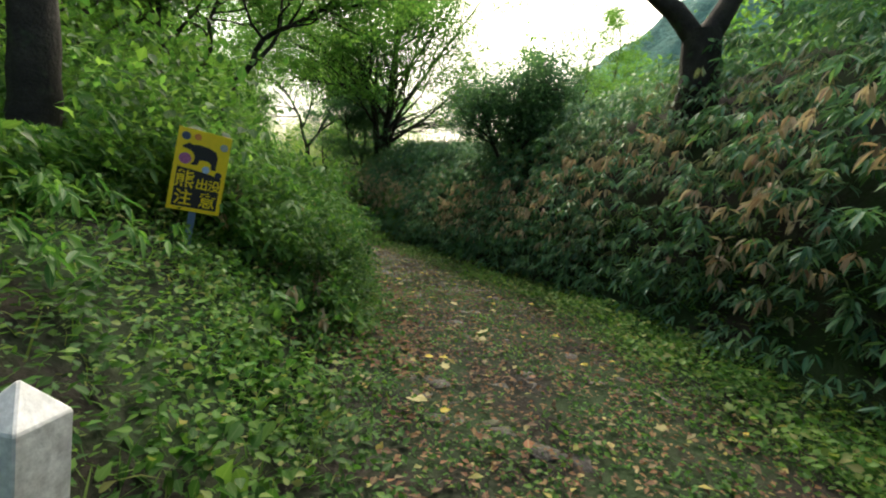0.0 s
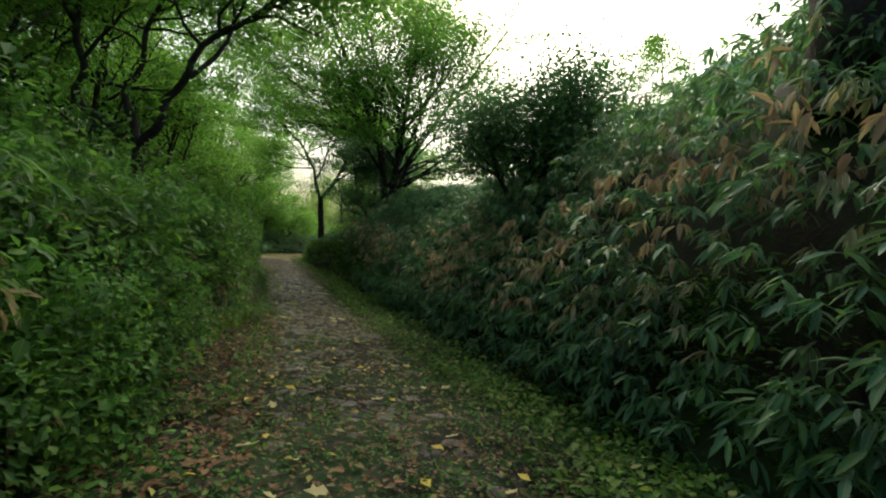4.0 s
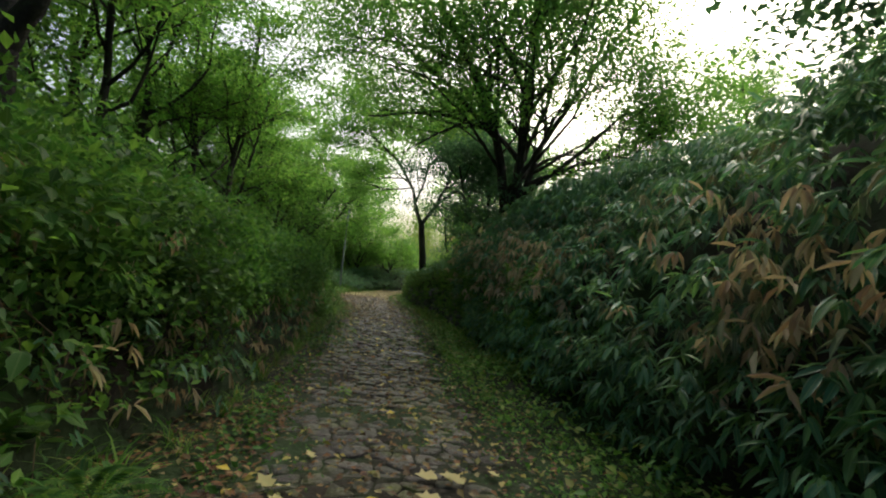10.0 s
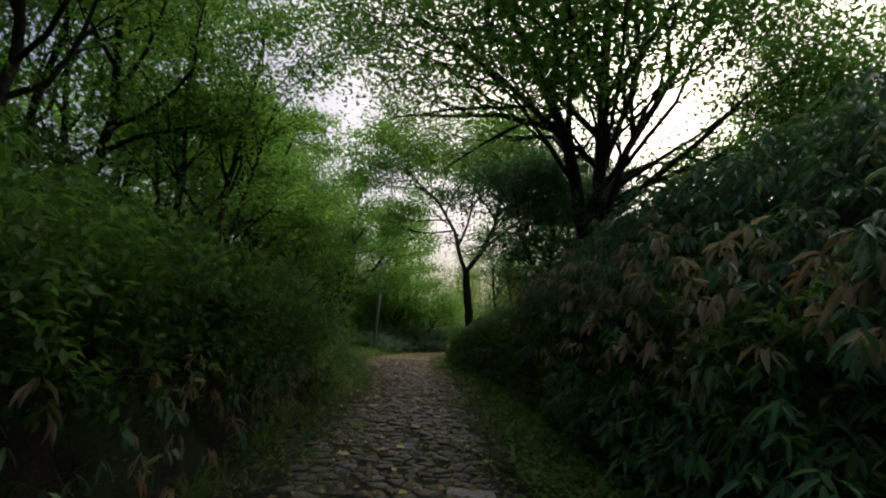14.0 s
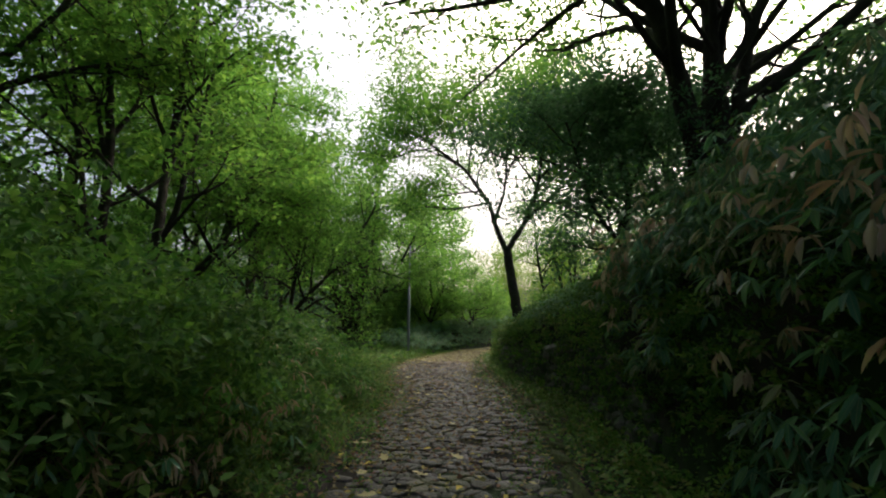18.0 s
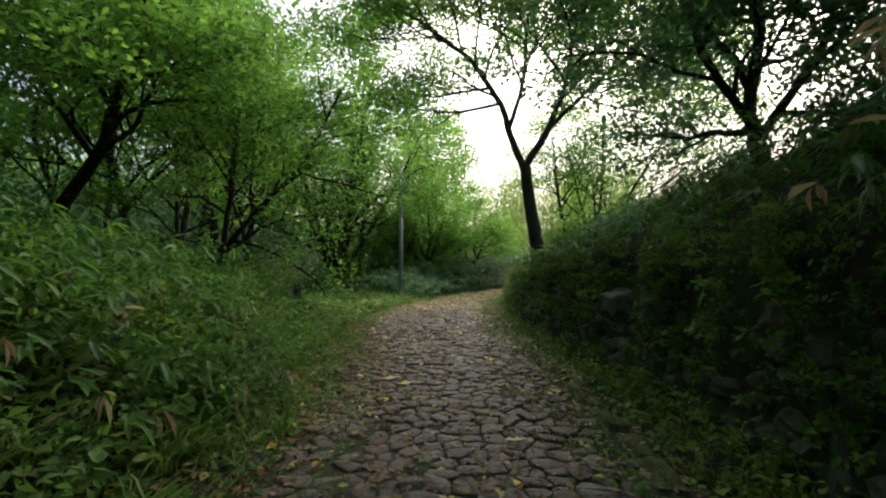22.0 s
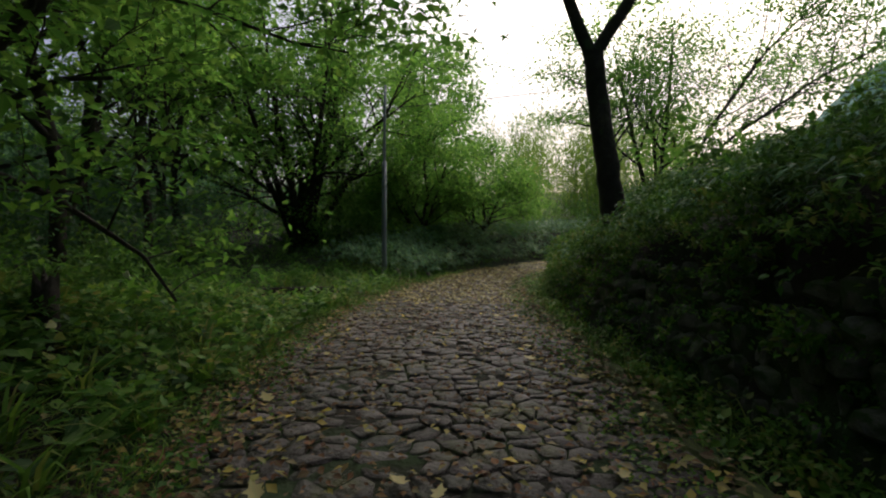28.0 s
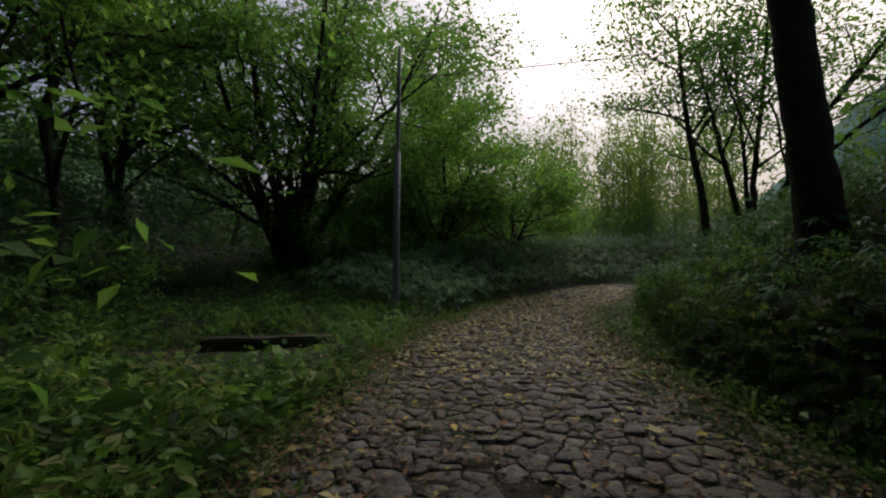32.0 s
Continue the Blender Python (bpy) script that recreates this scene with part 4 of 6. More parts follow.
me, tips = sasa("sasa", np.stack([x, y, path_z(cy) + rnd(n, 0.25, 1.0)], -1), 0.16, 0.1, 7, 0.21, SASA, "", droop=0.7)
stuff("bamboo_grass", me, "drooping bamboo grass hanging low over the bank foot", "bamboo grass")
n = 300
cy = rnd(n, -3, 7)
x, y = at_plan(cy, bank_foot(cy) + rnd(n, -0.02, 0.4))
me, tips = sasa("sasa", np.stack([x, y, path_z(cy) + rnd(n, 0.15, 1.0)], -1), 0.1, 0.1, 7, 0.2, SASA, "", droop=0.6)
stuff("bamboo_grass", me, "bamboo grass clothing the foot of the bank", "bamboo grass")
P, cy, d = strip(9000, -2, 9, 1.9, 3.3)
herbs("verge_plants", P[wob(P[:, 0], P[:, 1], 1.9, 2) > rnd(len(P), -1.2, 0.2)], 0.22, 0.05, HERB, "lush small-leaved herbs under the bank", "ovate")
P, cy, d = strip(1100, -4, 24, 2.5, 3.3)
P = P[d > bank_foot(cy) - 0.1]
me, tips = sasa("sasa", P, 0.2, 0.3, 6, 0.2, SASA, "", "sasa_far", 0.6)
stuff("bamboo_grass", me, "short bamboo grass at the very foot of the bank", "bamboo grass")
P, cy, d = strip(3000, -5, 26, 5.0, 9.0)
me, tips = sasa("sasa", P, 0.4, 0.8, 6, 0.28, SASA, "", "sasa_far")
stuff("bamboo_grass", me, "green bamboo grass on the bank top", "bamboo grass")
P, cy, d = strip(2300, -4, 28.5, 2.4, 3.9)
patchy = wob(P[:, 0], P[:, 1], 0.9, 4) + 0.4 * wob(P[:, 0], P[:, 1], 2.7, 1) > -0.1
me, tips = sasa("dead", P[patchy], 0.8, 0.6, 6, 0.22, DEAD, "", "curl", 1.5, keep=bank_clear)
stuff("withered_bamboo_grass", me, "tan and rust withered bamboo grass leaves hanging down", "bamboo grass")
P, cy, d = strip(4000, 21, 62, 3.15, 7.5)
me, tips = sasa("sasa", P, 0.4, 0.32, 6, 0.18, SASA, "", "sasa_far", keep=bank_clear)
stuff("bamboo_grass", me, "dark bamboo grass on top of the stone bank", "bamboo grass")
P, cy, d = strip(1500, -5, 32, -4.8, -1.9)
me, tips = sasa("sasa", P, 0.5, 0.8, 6, 0.2, YOUNG, "", keep=lambda T: off_path(1.9)(T) & sign_clear(T) & ~in_hollow(T))
stuff("bamboo_grass", me, "scattered bamboo grass among the shrubs", "bamboo grass")
P, cy, d = strip(300, 3, 32, -4.0, -1.9)
me, tips = sasa("dead", P, 0.5, 0.4, 5, 0.2, DEAD, "", "curl", 1.8, slim=0.75, keep=lambda T: off_path(1.8)(T) & sign_clear(T) & ~in_hollow(T))
stuff("withered_bamboo_grass", me, "withered bamboo grass under the shrubs", "bamboo grass")
P, cy, d = strip(2600, 47, 62, -6.5, -2.0)
me, tips = sasa("sasa", P, 0.4, 0.8, 6, 0.24, SASA, "", "sasa_far", keep=off_path(1.7))
stuff("bamboo_grass", me, "pale-edged bamboo grass along the bend", "bamboo grass")


def shrubs(name, P, rad, per, size, mat, label, category="shrub", lift=0.6, shape="diamond", squash=0.8, inner=1.5):
    """Rounded shrubs of small leaves, loose at the outline."""
    n = len(P)
    R = rad * rnd(n, 0.6, 1.35)
    C = P + np.array([0, 0, 1.0]) * (R * lift)[:, None]
    g = max(4, per // 11)
    sub = rand_dirs(n * g, 0.25) * (np.repeat(R, g) * rnd(n * g, 0.45, 1.15) ** 0.7)[:, None] * [1, 1, squash]
    C = np.repeat(C, per, axis=0)
    m = len(C)
    off = sub[np.repeat(np.arange(n) * g, per) + rng.integers(0, g, m)]
    v = unit(off)
    B = C + off + rng.normal(size=(m, 3)) * (np.repeat(R, per) * 0.2)[:, None] * [1.15, 1.15, 0.55]
    D = unit(v * 0.8 + rng.normal(size=(m, 3)) * 0.6 + [0, 0, -0.15])
    U = unit(np.array([0, 0, 1.0]) + 0.5 * v + 0.3 * rng.normal(size=(m, 3)))
    L = size * rnd(m, 0.6, 1.4)
    cyv, dv = plan(B[:, 0], B[:, 1])
    ok = (np.abs(dv) > inner) & (B[:, 2] > path_z(cyv) - 0.3) & sign_clear(B)
    ok &= ~in_hollow(B)
    return stuff(name, leaf_mesh(name, shape, B[ok], D[ok], U[ok], L[ok], L[ok] * 0.58, mat), label, category)


P, cy, d = strip(600, -5, 33, -4.4, -2.0)
shrubs("shrub_thicket", P, 0.5, 230, 0.075, SHRUB, "dense mid-green shrubs and vines on the bank")
P, cy, d = strip(260, -5, 27, -3.4, -1.9)
shrubs("shrub_thicket", P, 0.45, 70, 0.1, SHRUB, "broad-leaved vines hanging over the bank", shape="ovate", lift=0.8)
n = 210
cy = rnd(n, 9.5, 26)
x, y = at_plan(cy, -np.interp(cy, [0, 6, 10, 15, 20, 26], [1.9, 2.1, 2.3, 2.0, 1.8, 2.2]) - rnd(n, -0.35, 0.5))
shrubs("shrub_thicket", np.stack([x, y, path_z(cy) + rnd(n, 0.95, 1.9)], -1), 0.42, 190, 0.075, SHRUB, "shrubs overhanging the dark cut bank", lift=0.2)
n = 170
cy = rnd(n, 4.2, 10.5)
x, y = at_plan(cy, -rnd(n, 1.75, 2.5))
shrubs("shrub_thicket", np.stack([x, y, path_z(cy) + rnd(n, 0.0, 1.15)], -1), 0.3, 150, 0.055, HERB, "fine light green foliage falling to the path edge", lift=0.2)
P, cy, d = strip(60, 1.6, 5.2, -5.6, -3.6)
shrubs("shrub_thicket", P, 0.45, 150, 0.095, SHRUB, "leafy bushes beside the warning sign", lift=1.0, shape="ovate")
P, cy, d = strip(130, 1.4, 6.5, -5.4, -3.4)
me, tips = sasa("sasa", P, 0.3, 1.0, 7, 0.2, YOUNG, "", droop=0.5, keep=sign_clear)
stuff("bamboo_grass", me, "green bamboo grass standing beside the sign", "bamboo grass")
P, cy, d = strip(90, 0.9, 3.6, -4.4, -2.9)
me, tips = sasa("sasa", P, 0.2, 0.34, 7, 0.17, YOUNG, "", droop=0.5)
stuff("bamboo_grass", me, "low bamboo grass on the slope below the sign", "bamboo grass")
P, cy, d = strip(130, 0.9, 4.6, -4.4, -2.4)
shrubs("shrub_thicket", P, 0.24, 90, 0.07, SHRUB, "dark leafy weeds on the slope below the sign", lift=0.3, shape="ovate")
n = 520
cy = rnd(n, 7, 27)
x, y = at_plan(cy, -np.interp(cy, [0, 6, 10, 15, 20, 26], [1.9, 2.1, 2.3, 2.0, 1.8, 2.2]) + rnd(n, -0.05, 0.12))
P = np.stack([x, y, path_z(cy) + rnd(n, 0.1, 1.1)], -1)
me, tips = sasa("sasa", P[:130], 0.15, 0.12, 6, 0.17, DEAD, "", "curl", 1.6, slim=0.7)
stuff("withered_bamboo_grass", me, "dry straw-coloured leaves hanging on the cut bank", "bamboo grass")
me, tips = sasa("sasa", P[400:], 0.2, 0.12, 6, 0.17, SASA, "", "sasa_far", 0.8)
stuff("bamboo_grass", me, "small bamboo grass hanging on the cut bank", "bamboo grass")
P, cy, d = strip(44, 23, 36, -14, -8.5)
shrubs("shrub_thicket", P, 1.5, 420, 0.13, SHRUB, "tall dark shrubs under the wood edge", lift=1.1)
P, cy, d = strip(370, -5, 26, -11, -4.0)
shrubs("shrub_thicket", P, 1.05, 220, 0.13, SHRUB, "tall loose shrubs at the wood edge", lift=0.9)
P, cy, d = strip(240, 26, 35.5, -9, -3.3)
shrubs("shrub_thicket", P, 0.5, 150, 0.085, HERB, "mounded leafy plants on the low bank", lift=0.5)
P, cy, d = strip(260, 28, 64, -16, -4.0)
shrubs("shrub_thicket", P, 0.5, 150, 0.1, SHRUB, "low woodland undergrowth beyond the verge", lift=0.35)
P = np.array([(-16.3 + 0.42 * math.cos(a), 34.6 + 0.42 * math.sin(a)) for a in (-1.9, -1.2, -0.4, 0.5, 3.0)])
shrubs("shrub_thicket", np.column_stack([P, ground_z(P[:, 0], P[:, 1])]), 0.26, 110, 0.08, HERB, "leafy plants growing round the rotten stump", lift=0.5)
# dark leaf colour on the next two replaces shade under the wood
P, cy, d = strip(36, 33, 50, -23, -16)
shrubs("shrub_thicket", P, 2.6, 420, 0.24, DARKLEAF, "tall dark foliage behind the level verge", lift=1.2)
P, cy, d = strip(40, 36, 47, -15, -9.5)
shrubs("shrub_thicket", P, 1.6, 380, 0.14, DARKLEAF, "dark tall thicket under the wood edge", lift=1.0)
P, cy, d = strip(44, 34, 45, -12, -7)
shrubs("shrub_thicket", P, 0.9, 240, 0.13, SHRUB, "loose leafy saplings under the wood edge", lift=1.0)
P, cy, d = strip(110, 49, 62, -15, -6)
shrubs("shrub_thicket", P, 1.3, 260, 0.16, CANOPY, "leafy bushes behind the pole", lift=1.0)
# this wall of foliage gets its wood shade from the dark leaf colour
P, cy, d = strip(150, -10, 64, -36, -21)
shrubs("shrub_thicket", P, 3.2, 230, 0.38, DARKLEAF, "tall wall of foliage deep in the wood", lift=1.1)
P, cy, d = strip(30, 31, 38.5, -6.8, -4.4)
shrubs("shrub_thicket", P, 0.55, 220, 0.09, SHRUB, "leafy bushes on the low bank", lift=0.6)
# understorey darkened by leaf colour, in place of shade
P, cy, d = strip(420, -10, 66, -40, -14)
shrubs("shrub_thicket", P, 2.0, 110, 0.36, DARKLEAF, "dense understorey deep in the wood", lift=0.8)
n = 1500
cy = rnd(n, 19, 50)
x, y = at_plan(cy, bank_foot(cy) + rnd(n, -0.12, 0.2))
P = np.stack([x, y, path_z(cy) + rnd(n, -0.2, 1.0) * np.interp(cy, [37, 42, 46, 50], [1.9, 1.5, 1.0, 0.7])], -1)
bare = wob(P[:, 0], P[:, 1] + P[:, 2] * 2, 1.6, 7) < -0.5
pale_gap = np.hypot(P[:, 0] + 8.5, P[:, 1] - 34.0) < 0.55
P = P[~bare & ~(pale_gap & (P[:, 2] < 1.0) & (P[:, 2] > -0.1))]
shrubs("wall_ivy", P[::3], 0.2, 75, 0.055, SHRUB, "small green creepers over the stone wall", "ivy", lift=0.2, inner=2.0)
shrubs("wall_ivy", P[1::3], 0.18, 60, 0.07, GRASS, "fresh leafy creepers hanging on the stone wall", "ivy", lift=0.2, inner=2.0)
P, cy, d = strip(300, 20, 47, 3.2, 4.8)
shrubs("shrub_thicket", P, 0.34, 110, 0.07, HERB, "leafy weeds covering the slope above the wall", lift=0.4, inner=2.2)
P, cy, d = strip(200, 20, 47, 2.0, 2.75)
shrubs("shrub_thicket", P, 0.22, 80, 0.07, GRASS, "leafy weeds growing up from the ditch", lift=0.6, inner=2.25)
P, cy, d = strip(460, 19, 60, 2.9, 8)
shrubs("shrub_thicket", P, 0.42, 110, 0.085, SHRUB, "low shrubs on the bank top", lift=0.5, inner=2.2)
P, cy, d = strip(110, -4, 26, 5.5, 14)
shrubs("shrub_thicket", P, 0.8, 200, 0.13, CANOPY, "light green bushes above the bank", lift=0.7)
P, cy, d = strip(44, 25, 33, 4.2, 9)
shrubs("shrub_thicket", P, 0.6, 200, 0.09, SHRUB, "leafy green shrubs round the tall tree", lift=0.7)
arg = np.random.default_rng(31)
P = np.stack([-6.5 + arg.uniform(-1.9, 0.9, 16), 35.2 + arg.uniform(-2.0, 2.6, 16), np.zeros(16)], -1)
P[:, 2] = ground_z(P[:, 0], P[:, 1]) + arg.uniform(0.2, 3.4, 16)
shrubs("shrub_thicket", P, 0.75, 150, 0.12, DARKLEAF, "leafy growth round the small tree on the bank", lift=0.4, inner=2.6)
P, cy, d = strip(34, 3.5, 9, -4.8, -3.1)
shrubs("shrub_thicket", P, 0.5, 190, 0.085, CANOPY, "light green leafy shrubs behind the sign", lift=1.2)
a = np.linspace(0, 20, 14)
P = np.stack([-4.65 - 0.25 * a / 13 + 0.3 * np.cos(a), 30.5 - 0.2 * a / 13 + 0.3 * np.sin(a), float(ground_z(-4.65, 30.5)[0]) + 0.2 + a / 40 * 4.2], -1)
shrubs("trunk_ivy", P, 0.45, 180, 0.085, DARKLEAF, "dark ivy wrapped round the forked trunk", "ivy", lift=0.0)
P, cy, d = strip(240, 40, 62, 5, 40)
shrubs("shrub_thicket", P, 0.9, 160, 0.2, CANOPY, "light green scrub past the bank", lift=0.5)


def thin(P, cy, d, inner):
    """Patchy cover, thinner near the stones."""
    x, y = P[:, 0], P[:, 1]
    patch = 0.5 + 0.75 * wob(x, y, 1.7, 1) + 0.45 * wob(x, y, 5.0, 3)
    edge = np.clip((np.abs(d) - half_width(cy) * inner) / 0.4, 0, 1)
    return P[rnd(len(P)) < np.clip(patch, 0.08, 1) * edge]


P, cy, d = strip(60000, -3, 50, -3.4, -0.8)
herbs("verge_plants", thin(P, cy, d, 0.75), 0.14, 0.06, HERB, "low green herbs along the path edge")
P, cy, d = strip(12000, -1, 34, -3.0, -0.9)
herbs("verge_plants", thin(P, cy, d, 0.95), 0.22, 0.075, HERB, "broad-leaved herbs along the path edge", "ovate")
P, cy, d = strip(1600, 6, 25, -2.7, -1.8)
T = np.repeat(P[wob(P[:, 0], P[:, 1], 2.6, 9) > 0.1], 9, axis=0)
herbs("verge_plants", T + rng.normal(size=T.shape) * [0.08, 0.08, 0.05], 0.1, 0.05, HERB, "small ferny plants on the cut bank")
P, cy, d = strip(60000, -3, 50, 0.9, 3.2)
herbs("verge_plants", thin(P, cy, d, 0.75), 0.14, 0.055, HERB, "low green herbs at the foot of the bank")
P, cy, d = strip(12000, -1, 24, 1.2, 3.3)
herbs("verge_plants", thin(P, cy, d, 0.95), 0.25, 0.075, GRASS, "broad-leaved herbs at the foot of the bank", "ovate")
P, cy, d = strip(15000, -3, 9, -4.6, -1.5)
herbs("verge_plants", P[wob(P[:, 0], P[:, 1], 2.1, 3) > rnd(len(P), -0.9, 0.3)], 0.26, 0.052, GRASS, "lush broad-leaved herbs round the sign", "ovate")
P, cy, d = strip(9000, -3, 5, -6.0, -2.2)
herbs("verge_plants", P, 0.32, 0.052, HERB, "leafy herbs on the slope behind the marker post", "ovate")
P, cy, d = strip(420, -2, 7, -4.6, -2.4)
me, tips = sasa("sasa", P, 0.3, 0.4, 6, 0.17, YOUNG, "", keep=sign_clear)
stuff("bamboo_grass", me, "young bamboo grass below the sign", "bamboo grass")
P, cy, d = strip(60000, 25, 62, -12, -2.0)
clear = (np.abs(P[:, 0] + 20.2) > 1.3) | (P[:, 1] > 43.0) | (P[:, 1] < 39.9)
mound = 0.12 + 0.3 * np.clip(wob(P[:, 0], P[:, 1], 1.1, 4) + 0.3, 0, 1.2)
P = P + np.stack([0 * mound, 0 * mound, mound * rnd(len(P))], -1)
clear &= wob(P[:, 0], P[:, 1], 1.3, 6) + 0.5 * wob(P[:, 0], P[:, 1], 3.7, 2) > rnd(len(P), -0.9, 0.4)
herbs("woodland_plants", P[clear], 0.2, 0.1, HERB, "leafy woodland herbs on the level verge")
P, cy, d = strip(14000, 24, 42, -5.5, -2.0)
P = P[wob(P[:, 0], P[:, 1], 1.6, 2) > -0.3]
herbs("woodland_plants", P, 0.4, 0.12, GRASS, "broad-leaved herbs mounding on the verge", "ovate")
P, cy, d = strip(12000, 29, 47, -7, -2.1)
up = wob(P[:, 0], P[:, 1], 1.9, 5) + 0.4 * wob(P[:, 0], P[:, 1], 4.3, 1)
P = P[up > -0.1] + np.array([0, 0, 1.0]) * (0.3 * np.clip(up[up > -0.1], 0, 1) * rnd(int((up > -0.1).sum())))[:, None]
herbs("woodland_plants", P, 0.25, 0.15, HERB, "large-leaved herbs on the verge", "ovate")
P, cy, d = strip(7000, -1, 10, 1.5, 3.3)
herbs("verge_plants", P[wob(P[:, 0], P[:, 1], 2.2, 5) > rnd(len(P), -0.8, 0.4)], 0.2, 0.07, GRASS, "low herbs in the damp verge by the bank", "ovate")
P, cy, d = strip(13000, 18, 47, 1.3, 3.1)
herbs("verge_plants", P[np.abs(plan(P[:, 0], P[:, 1])[1]) > half_width(plan(P[:, 0], P[:, 1])[0]) + 0.1], 0.34, 0.075, GRASS, "leafy plants in the ditch under the stone wall", "ovate")
P, cy, d = strip(45000, -4, 52, -4.2, -1.2)
herbs("grass", thin(P, cy, d, 0.95), 0.03, 0.17, GRASS, "fresh grass on the verge", "blade", 0.05, 2.2)
P, cy, d = strip(22000, -4, 56, 1.2, 3.0)
herbs("grass", thin(P, cy, d, 0.95), 0.03, 0.12, GRASS, "short grass along the bank foot", "blade", 0.05, 1.8)



P, cy, d = strip(60000, 30, 49, -6.0, -1.6)
P = P[(-d > half_width(cy)) & (wob(P[:, 0], P[:, 1], 1.2, 8) > rnd(len(P), -1.2, 0.3))]
herbs("grass", P, 0.03, 0.13, GRASS, "fresh mown grass beside the paving", "blade", 0.07, 1.6)


def sedge(P, blades, size, label):
    """Tufts of arching narrow blades."""
    P = P[~((P[:, 0] > -21.6) & (P[:, 0] < -18.9) & (P[:, 1] > 39.9) & (P[:, 1] < 43.0))]
    n = len(P)
    B = np.repeat(P, blades, axis=0) + rng.normal(size=(n * blades, 3)) * [0.03, 0.03, 0]
    a = rnd(n * blades, 0, 6.283)
    D = np.stack([np.cos(a), np.sin(a), rnd(n * blades, 0.35, 2.0)], -1)
    L = size * np.repeat(rnd(n, 0.6, 1.3), blades) * rnd(n * blades, 0.6, 1.1)
    return stuff("sedge_tufts", leaf_mesh("sedge_tufts", "arch", B, D, np.tile([0.0, 0, 1.0], (n * blades, 1)), L, L * 0.035, GRASS), label, "grass")


P, cy, d = strip(420, 24, 46, -5.5, -2.0)
sedge(P, 26, 0.55, "arching tufts of grass among the herbs on the verge")
P, cy, d = strip(260, 12, 30, -2.6, -1.5)
sedge(P, 22, 0.35, "arching grass tufts beside the path")
P, cy, d = strip(200, 18, 46, 2.0, 2.9)
sedge(P, 20, 0.35, "grass tufts at the foot of the wall")
P, cy, d = strip(26000, 20, 50, -1, 1)
e = np.where(rnd(26000) < 0.5, -1, 1)
x, y = at_plan(cy, e * (half_width(cy) + 0.05 - 0.55 * rnd(26000) ** 1.8))
P = np.stack([x, y, path_z(cy) - 0.012], -1)
P = P[wob(x, y, 2.4, 3) + 0.6 * wob(x, y, 6.3, 1) > -0.2]
herbs("path_moss", P, 0.025, 0.032, GRASS, "yellow-green moss and tiny weeds along the path edges")
# tufts growing between the stones near the start
P, cy, d = strip(260, 1, 13, -1.2, 2.2)
T = np.repeat(P, 24, axis=0) + rng.normal(size=(260 * 24, 3)) * [0.09, 0.09, 0]
herbs("path_tufts", T, 0.07, 0.045, HERB, "small green tufts between the paving stones")
P, cy, d = strip(26000, -2, 9.5, -1.6, 2.4)
patch = wob(P[:, 0], P[:, 1], 2.3, 8) + 0.6 * wob(P[:, 0], P[:, 1], 6.1, 4) + 0.3 * np.abs(d)
herbs("path_tufts", P[patch > rnd(len(P), 0.0, 0.9)], 0.05, 0.042, HERB, "small green weeds spreading over the earthy path")
P, cy, d = strip(30000, 0, 24, -1.5, 2.2)
keepm = (wob(P[:, 0], P[:, 1], 1.3, 5) + 0.5 * wob(P[:, 0], P[:, 1], 4.1, 2)) * 0.8 + np.abs(d) * 0.35 > rnd(len(P), 0.2, 1.0)
herbs("path_moss", P[keepm] + [0, 0, 0.01], 0.03, 0.03, HERB, "tiny creeping plants in the joints of the paving")


# ---- fallen leaves ----
def litter(name, P, size, mat, label, shape="diamond"):
    n = len(P)
    a = rnd(n, 0, 6.283)
    D = np.stack([np.cos(a), np.sin(a), 0.25 * rng.normal(size=n)], -1)
    U = unit(np.array([0, 0, 1.0]) + 0.25 * rng.normal(size=(n, 3)))
    L = size * rnd(n, 0.5, 1.3)
    return stuff(name, leaf_mesh(name, shape, P + [0, 0, 0.045], D, U, L, L * 0.6, mat), label, "leaf litter")


P, cy, d = strip(16000, -2, 52, -1, 1)
few = (cy > 9) | (rnd(16000) < 0.35)
cy, d = cy[few], d[few]
d = d * (half_width(cy) + np.interp(cy, [0, 20, 30], [1.0, 0.9, 0.7]))
x, y = at_plan(cy, d)
litter("leaf_litter", np.stack([x, y, ground_z(x, y)], -1), 0.075, LITTER, "scattered brown and yellow leaves on the stones")

P, cy, d = strip(3500, 0, 20, -1.3, 1.6)
litter("leaf_litter", P, 0.06, RUSSET, "small dark leaf litter trodden into the joints")
P, cy, d = strip(3600, 5, 25, -2.8, -1.9)
litter("leaf_litter", P, 0.07, RUSSET, "dead leaves and crumbs clinging to the cut bank")
roots = []
for k in range(170):
    cyr = float(rng.uniform(6, 25))
    foot = float(np.interp(cyr, [0, 6, 10, 15, 20, 26], [1.9, 2.1, 2.3, 2.0, 1.8, 2.2]))
    x, y = at_plan(np.array([cyr]), np.array([-foot + float(rng.uniform(-0.1, 0.12))]))
    top_z = float(path_z(cyr)) + float(rng.uniform(0.5, 1.2))
    line, rad, _ = branch_line((float(x[0]), float(y[0]), top_z), (float(rng.normal()) * 0.4, float(rng.normal()) * 0.4, -1.0), float(rng.uniform(0.3, 0.9)), 0.006, 0.002, 6, 0.25, -0.1, rng)
    roots.append((line, rad))
ROOT = rough_mat("dry_root", [(0.3, (0.06, 0.04, 0.025)), (0.5, (0.14, 0.1, 0.06)), (0.7, (0.24, 0.18, 0.11))], 8, 0.9)
